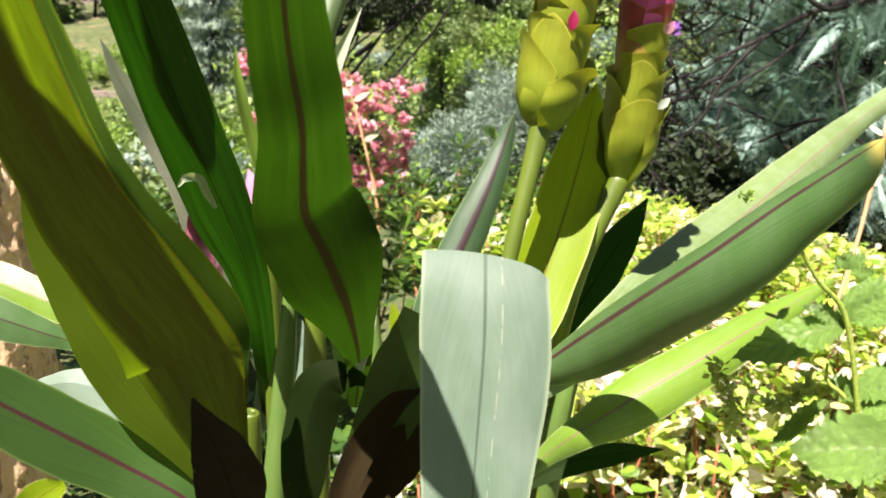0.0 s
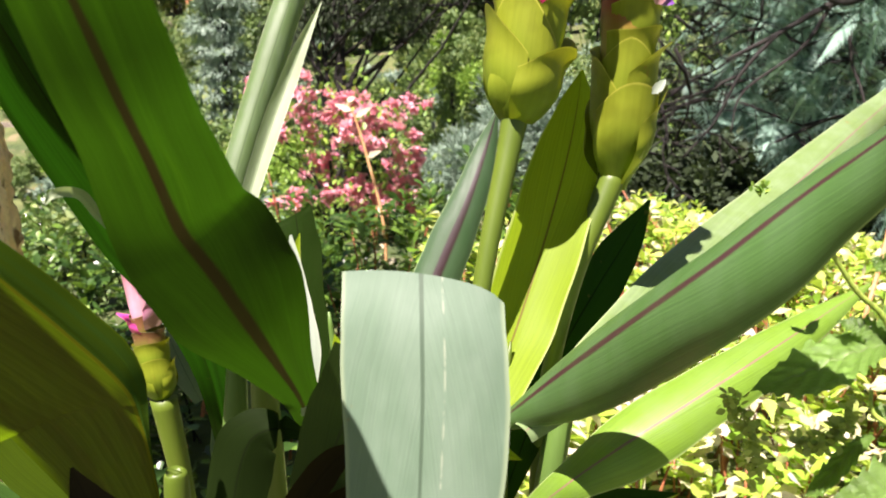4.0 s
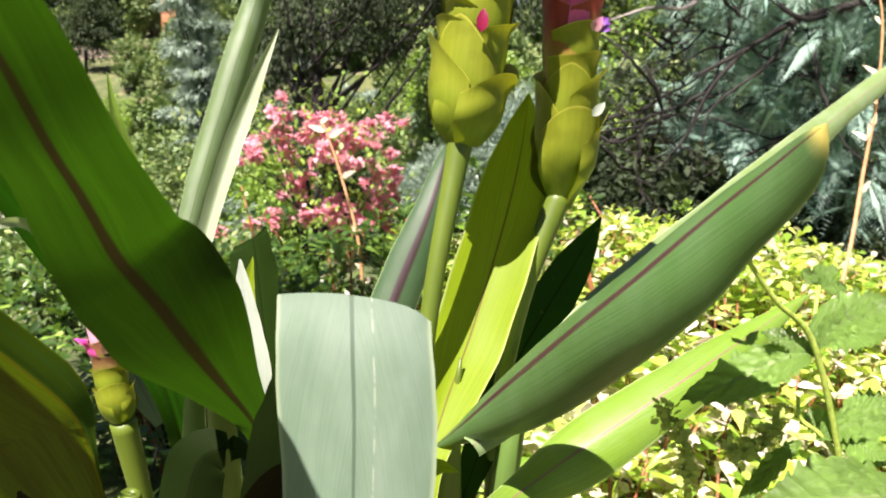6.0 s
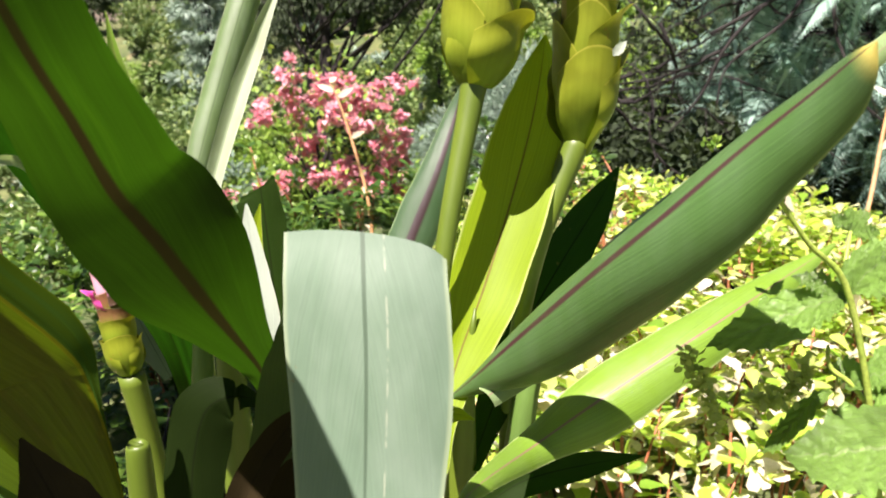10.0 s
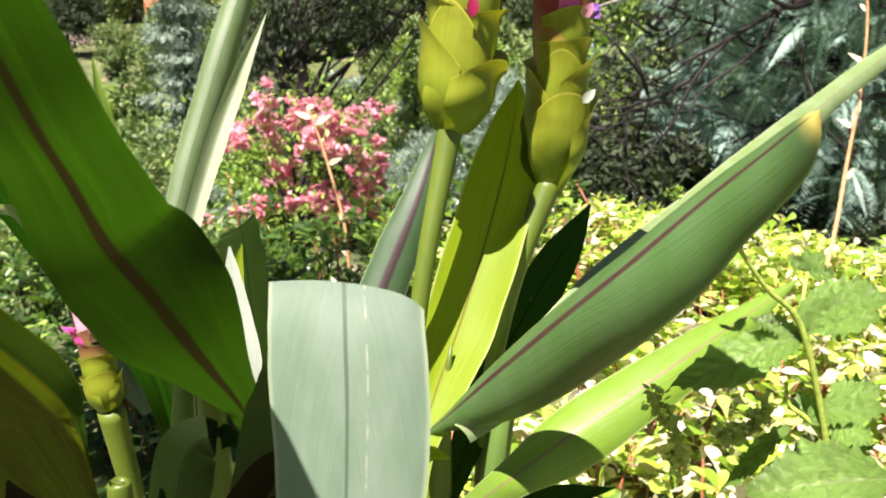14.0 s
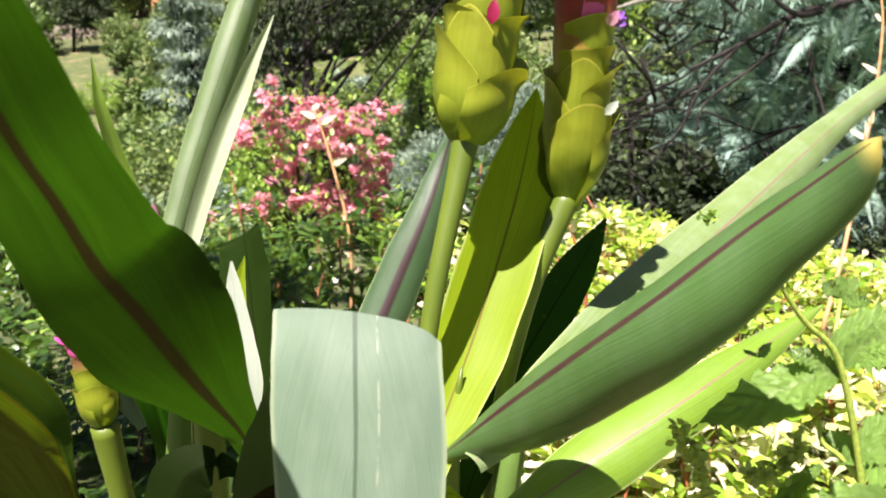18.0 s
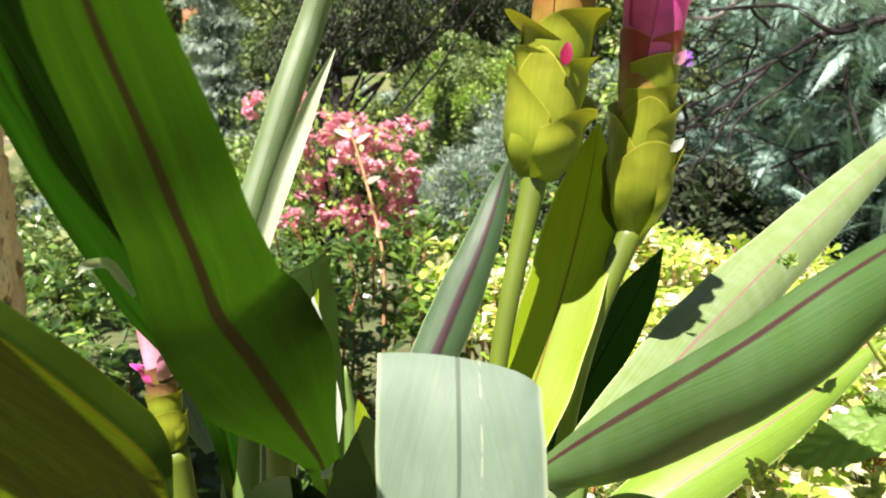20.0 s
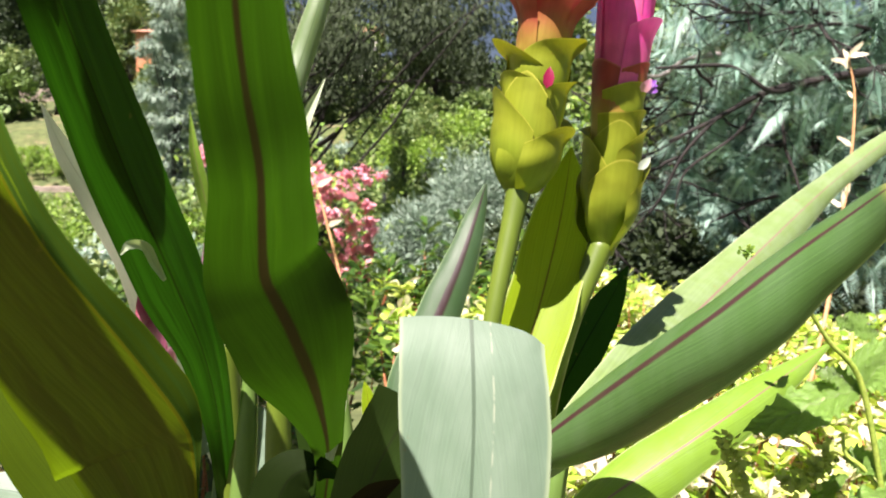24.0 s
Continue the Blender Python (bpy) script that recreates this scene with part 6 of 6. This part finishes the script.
for way in ((0.9, -0.4, 0.25), (0.7, -0.6, 0.5), (0.8, -0.5, -0.1)):
    petal("floret", (0.131, 0.297, 0.935), way, 0.010, 0.006, M_VIOLET, spike_two)
petal("floret", (0.130, 0.296, 0.933), (0.4, -0.7, 0.7), 0.010, 0.007, M_PALEPINK, spike_two)
petal("bud", (0.059, 0.258, 0.930), (0.15, -0.2, 1), 0.013, 0.007, M_CRIMSON, spike_one)
petal("curled_rim", (0.131, 0.298, 0.882), (0.6, -0.4, 0.7), 0.011, 0.006, M_GREY, spike_two)

# ---- herb growing beside the plant ----
HERB = (0.25, 0.16, 0.45)
herb = empty("herb", HERB, "green nettle-like herb with toothed leaves and seed clusters", "herb")


def toothed(pts, seed, parent, name="leaf"):
    v, f, u = blade(pts, cup=0.2, wave=0.01, seed=seed, along=46, across=12, rib=-0.05)
    w = []
    for p, q in zip(v, u):
        k = abs(q[0] - 0.5) * 2
        vein = math.sin((q[1] * 9 - k * 1.6) * 6.283)
        w.append(np.array(p) + np.array((0, -0.3, 1.0)) * 0.0017 * vein * (1 - abs(2 * q[1] - 1)) + np.array((noise.noise((p[0] * 300, p[1] * 300, p[2] * 300)) * 0.0008,) * 3))
    half = 13
    out = []
    for i, p in enumerate(w):
        row, col = divmod(i, half)
        mid = w[row * half + half // 2]
        if col in (0, half - 1):
            p = p + (p - mid) * (0.12 if row % 4 < 2 else -0.04)
        out.append(p)
    return part(name, mesh_of(name, shifted(out, HERB), f, M_MINT, u), parent)


def herb_stem(rows, label=""):
    v, f, u = tube(spline(rows, 24)[:, :4], 8)
    return part("stem", mesh_of("stem", shifted(v, HERB), f, M_MINTSTEM, u), herb, label)


M_MINTSTEM = rough_material("herb_stem", (0.34, 0.48, 0.07), (0.40, 0.52, 0.09), 70.0, 0.5, 0.15, 0.001)
herb_stem([(0.2355, 0.1569, 0.6480, 0.0017), (0.2273, 0.1609, 0.7064, 0.0016), (0.2064, 0.1577, 0.7765, 0.0015), (0.1844, 0.1534, 0.8003, 0.0012), (0.1654, 0.1494, 0.8250, 0.0010)])
herb_stem([(0.2451, 0.1672, 0.6906, 0.0014), (0.2199, 0.1655, 0.7248, 0.0013), (0.2081, 0.1683, 0.7355, 0.0011), (0.2071, 0.1708, 0.7460, 0.0008)])
toothed([(0.2095, 0.1618, 0.7725, 0.0010), (0.1997, 0.1587, 0.7719, 0.0061), (0.1859, 0.1561, 0.7689, 0.0096), (0.1663, 0.1508, 0.7634, 0.0100), (0.1496, 0.1461, 0.7599, 0.0054), (0.1389, 0.1437, 0.7580, 0.0002)], 1, herb)
toothed([(0.2095, 0.1615, 0.7712, 0.0013), (0.1938, 0.1588, 0.7805, 0.0046), (0.1789, 0.1549, 0.7847, 0.0005)], 2, herb)
toothed([(0.2513, 0.1495, 0.7028, 0.0036), (0.2327, 0.1453, 0.7058, 0.0141), (0.2091, 0.1363, 0.7101, 0.0184), (0.1865, 0.1271, 0.7132, 0.0140), (0.1721, 0.1228, 0.7161, 0.0057), (0.1653, 0.1214, 0.7184, 0.0002)], 3, herb)
toothed([(0.2103, 0.1621, 0.7737, 0.0013), (0.2180, 0.1599, 0.7861, 0.0061), (0.2308, 0.1511, 0.7931, 0.0059), (0.2456, 0.1511, 0.7939, 0.0005)], 4, herb)
toothed([(0.1653, 0.1491, 0.8239, 0.0007), (0.1696, 0.1457, 0.8314, 0.0033), (0.1777, 0.1412, 0.8342, 0.0005)], 5, herb)
toothed([(0.2158, 0.1656, 0.7249, 0.0011), (0.2239, 0.1624, 0.7332, 0.0063), (0.2393, 0.1577, 0.7361, 0.0057), (0.2523, 0.1575, 0.7357, 0.0005)], 6, herb)
toothed([(0.2078, 0.1657, 0.7251, 0.0011), (0.1944, 0.1595, 0.7198, 0.0042), (0.1772, 0.1515, 0.7073, 0.0036), (0.1706, 0.1504, 0.7024, 0.0003)], 7, herb)
herb_stem([(0.2284, 0.2003, 0.7521, 0.0014), (0.2365, 0.2150, 0.7755, 0.0012), (0.2446, 0.2274, 0.7873, 0.0009)])
toothed([(0.2258, 0.2033, 0.7662, 0.0012), (0.2364, 0.2071, 0.7711, 0.0060), (0.2504, 0.2120, 0.7756, 0.0100), (0.2668, 0.2178, 0.7780, 0.0080), (0.2785, 0.2220, 0.7782, 0.0035), (0.2843, 0.2241, 0.7776, 0.0002)], 20, herb)
toothed([(0.2272, 0.2028, 0.7638, 0.0012), (0.2344, 0.2009, 0.7669, 0.0060), (0.2440, 0.1985, 0.7697, 0.0100), (0.2552, 0.1956, 0.7710, 0.0080), (0.2632, 0.1935, 0.7709, 0.0035), (0.2672, 0.1925, 0.7705, 0.0002)], 21, herb)
toothed([(0.2446, 0.2274, 0.7873, 0.0005), (0.2429, 0.2278, 0.7896, 0.0024), (0.2405, 0.2284, 0.7921, 0.0040), (0.2378, 0.2291, 0.7944, 0.0032), (0.2359, 0.2295, 0.7958, 0.0014), (0.2349, 0.2298, 0.7963, 0.0002)], 22, herb)
toothed([(0.2446, 0.2274, 0.7873, 0.0005), (0.2473, 0.2295, 0.7897, 0.0024), (0.2510, 0.2322, 0.7922, 0.0040), (0.2552, 0.2354, 0.7942, 0.0032), (0.2583, 0.2377, 0.7951, 0.0014), (0.2598, 0.2388, 0.7953, 0.0002)], 23, herb)
toothed([(0.2452, 0.2273, 0.7867, 0.0005), (0.2469, 0.2254, 0.7875, 0.0024), (0.2491, 0.2229, 0.7882, 0.0040), (0.2517, 0.2200, 0.7884, 0.0032), (0.2536, 0.2180, 0.7881, 0.0014), (0.2545, 0.2170, 0.7879, 0.0002)], 24, herb)
toothed([(0.2446, 0.2275, 0.7879, 0.0004), (0.2455, 0.2297, 0.7904, 0.0021), (0.2467, 0.2326, 0.7932, 0.0035), (0.2481, 0.2360, 0.7957, 0.0028), (0.2491, 0.2385, 0.7970, 0.0012), (0.2496, 0.2397, 0.7975, 0.0002)], 25, herb)
toothed([(0.2402, 0.1927, 0.7184, 0.0012), (0.2482, 0.1962, 0.7212, 0.0060), (0.2589, 0.2009, 0.7232, 0.0100), (0.2714, 0.2063, 0.7235, 0.0080), (0.2804, 0.2102, 0.7224, 0.0035), (0.2848, 0.2122, 0.7214, 0.0002)], 26, herb)
toothed([(0.2395, 0.1924, 0.7169, 0.0008), (0.2345, 0.1895, 0.7209, 0.0042), (0.2278, 0.1856, 0.7249, 0.0070), (0.2200, 0.1810, 0.7281, 0.0056), (0.2144, 0.1777, 0.7295, 0.0024), (0.2116, 0.1761, 0.7299, 0.0002)], 27, herb)
toothed([(0.2407, 0.1922, 0.7163, 0.0011), (0.2432, 0.1882, 0.7160, 0.0054), (0.2466, 0.1827, 0.7147, 0.0090), (0.2505, 0.1763, 0.7119, 0.0072), (0.2533, 0.1718, 0.7093, 0.0031), (0.2547, 0.1695, 0.7076, 0.0002)], 28, herb)
toothed([(0.2056, 0.2423, 0.8014, 0.0004), (0.2043, 0.2427, 0.8038, 0.0018), (0.2024, 0.2433, 0.8065, 0.0030), (0.2003, 0.2440, 0.8091, 0.0024), (0.1987, 0.2445, 0.8106, 0.0010), (0.1979, 0.2447, 0.8112, 0.0002)], 29, herb)
toothed([(0.2063, 0.2422, 0.8014, 0.0004), (0.2087, 0.2442, 0.8031, 0.0018), (0.2120, 0.2468, 0.8048, 0.0030), (0.2158, 0.2498, 0.8060, 0.0024), (0.2186, 0.2519, 0.8063, 0.0010), (0.2199, 0.2530, 0.8063, 0.0002)], 30, herb)
M_SEED = foliage_material("seed_green", [(0.42, 0.52, 0.12), (0.52, 0.60, 0.16), (0.36, 0.48, 0.10)], (0.55, 0.65, 0.1), 0.6, 0.3)
rng = np.random.default_rng(77)
for name, ends in (("seed_cluster", ([(0.1536, 0.1617, 0.7057, 0.0003), (0.1454, 0.1576, 0.7309, 0.0003), (0.1344, 0.1571, 0.7495, 0.0003)])), ("seed_cluster", ([(0.1952, 0.1598, 0.7423, 0.0003), (0.1844, 0.1569, 0.7299, 0.0003), (0.1686, 0.1556, 0.7240, 0.0003)])), ("seed_cluster", ([(0.1653, 0.1491, 0.8239, 0.0002), (0.1659, 0.1502, 0.8285, 0.0002), (0.1649, 0.1514, 0.8331, 0.0002)]))):
    line = spline(ends, 26)[:, :3]
    foot = np.repeat(line, 7, axis=0) + rng.normal(0, 0.0022, (26 * 7, 3))
    me = leaf_cloud(name, foot - np.array(HERB), rng.normal(size=foot.shape), rng.normal(size=foot.shape), 0.0048, 0.0032, M_SEED, OVAL)
    tagged(part(name, me, herb, "tiny green seed clusters"), kind="stuff")

# ---- pot ----
POT = (0.0, 0.24, 0.0)
pot = empty("plant_pot", POT, "round terracotta plant pot filled with soil", "plant pot")
prof = [(0.11, 0.0), (0.125, 0.02), (0.165, 0.36), (0.18, 0.37), (0.185, 0.42), (0.165, 0.425), (0.155, 0.40)]
v = [(r * math.cos(2 * math.pi * k / 40), r * math.sin(2 * math.pi * k / 40), z) for r, z in prof for k in range(40)]
f = [(i * 40 + k, i * 40 + (k + 1) % 40, (i + 1) * 40 + (k + 1) % 40, (i + 1) * 40 + k) for i in range(len(prof) - 1) for k in range(40)] + [tuple(range(40))[::-1]]
part("pot_wall", mesh_of("pot_wall", v, f, M_TERRA), pot)
v = [(0, 0, 0.425)] + [(r * math.cos(2 * math.pi * k / 40), r * math.sin(2 * math.pi * k / 40), 0.412 + 0.008 * noise.noise((k, r * 40, 0))) for r in (0.08, 0.157) for k in range(40)]
f = [(0, 1 + k, 1 + (k + 1) % 40) for k in range(40)] + [(1 + k, 41 + k, 41 + (k + 1) % 40, 1 + (k + 1) % 40) for k in range(40)]
part("soil", mesh_of("soil", v, f, M_SOIL), pot)

# a small bright green insect on a leaf, built as a cluster of tiny leaves
INSECT = (0.1421, 0.1581, 0.8435)
rng = np.random.default_rng(78)
foot = rng.normal(0, 0.0011, (40, 3)) * np.array((1.8, 1, 1)) + np.array(INSECT) - np.array(PLANT)
tagged(part("bud", leaf_cloud("bud", foot, rng.normal(size=foot.shape), rng.normal(size=foot.shape), 0.0028, 0.002, M_FRESH, OVAL), plant, "small bright green insect on a leaf"), kind="stuff")
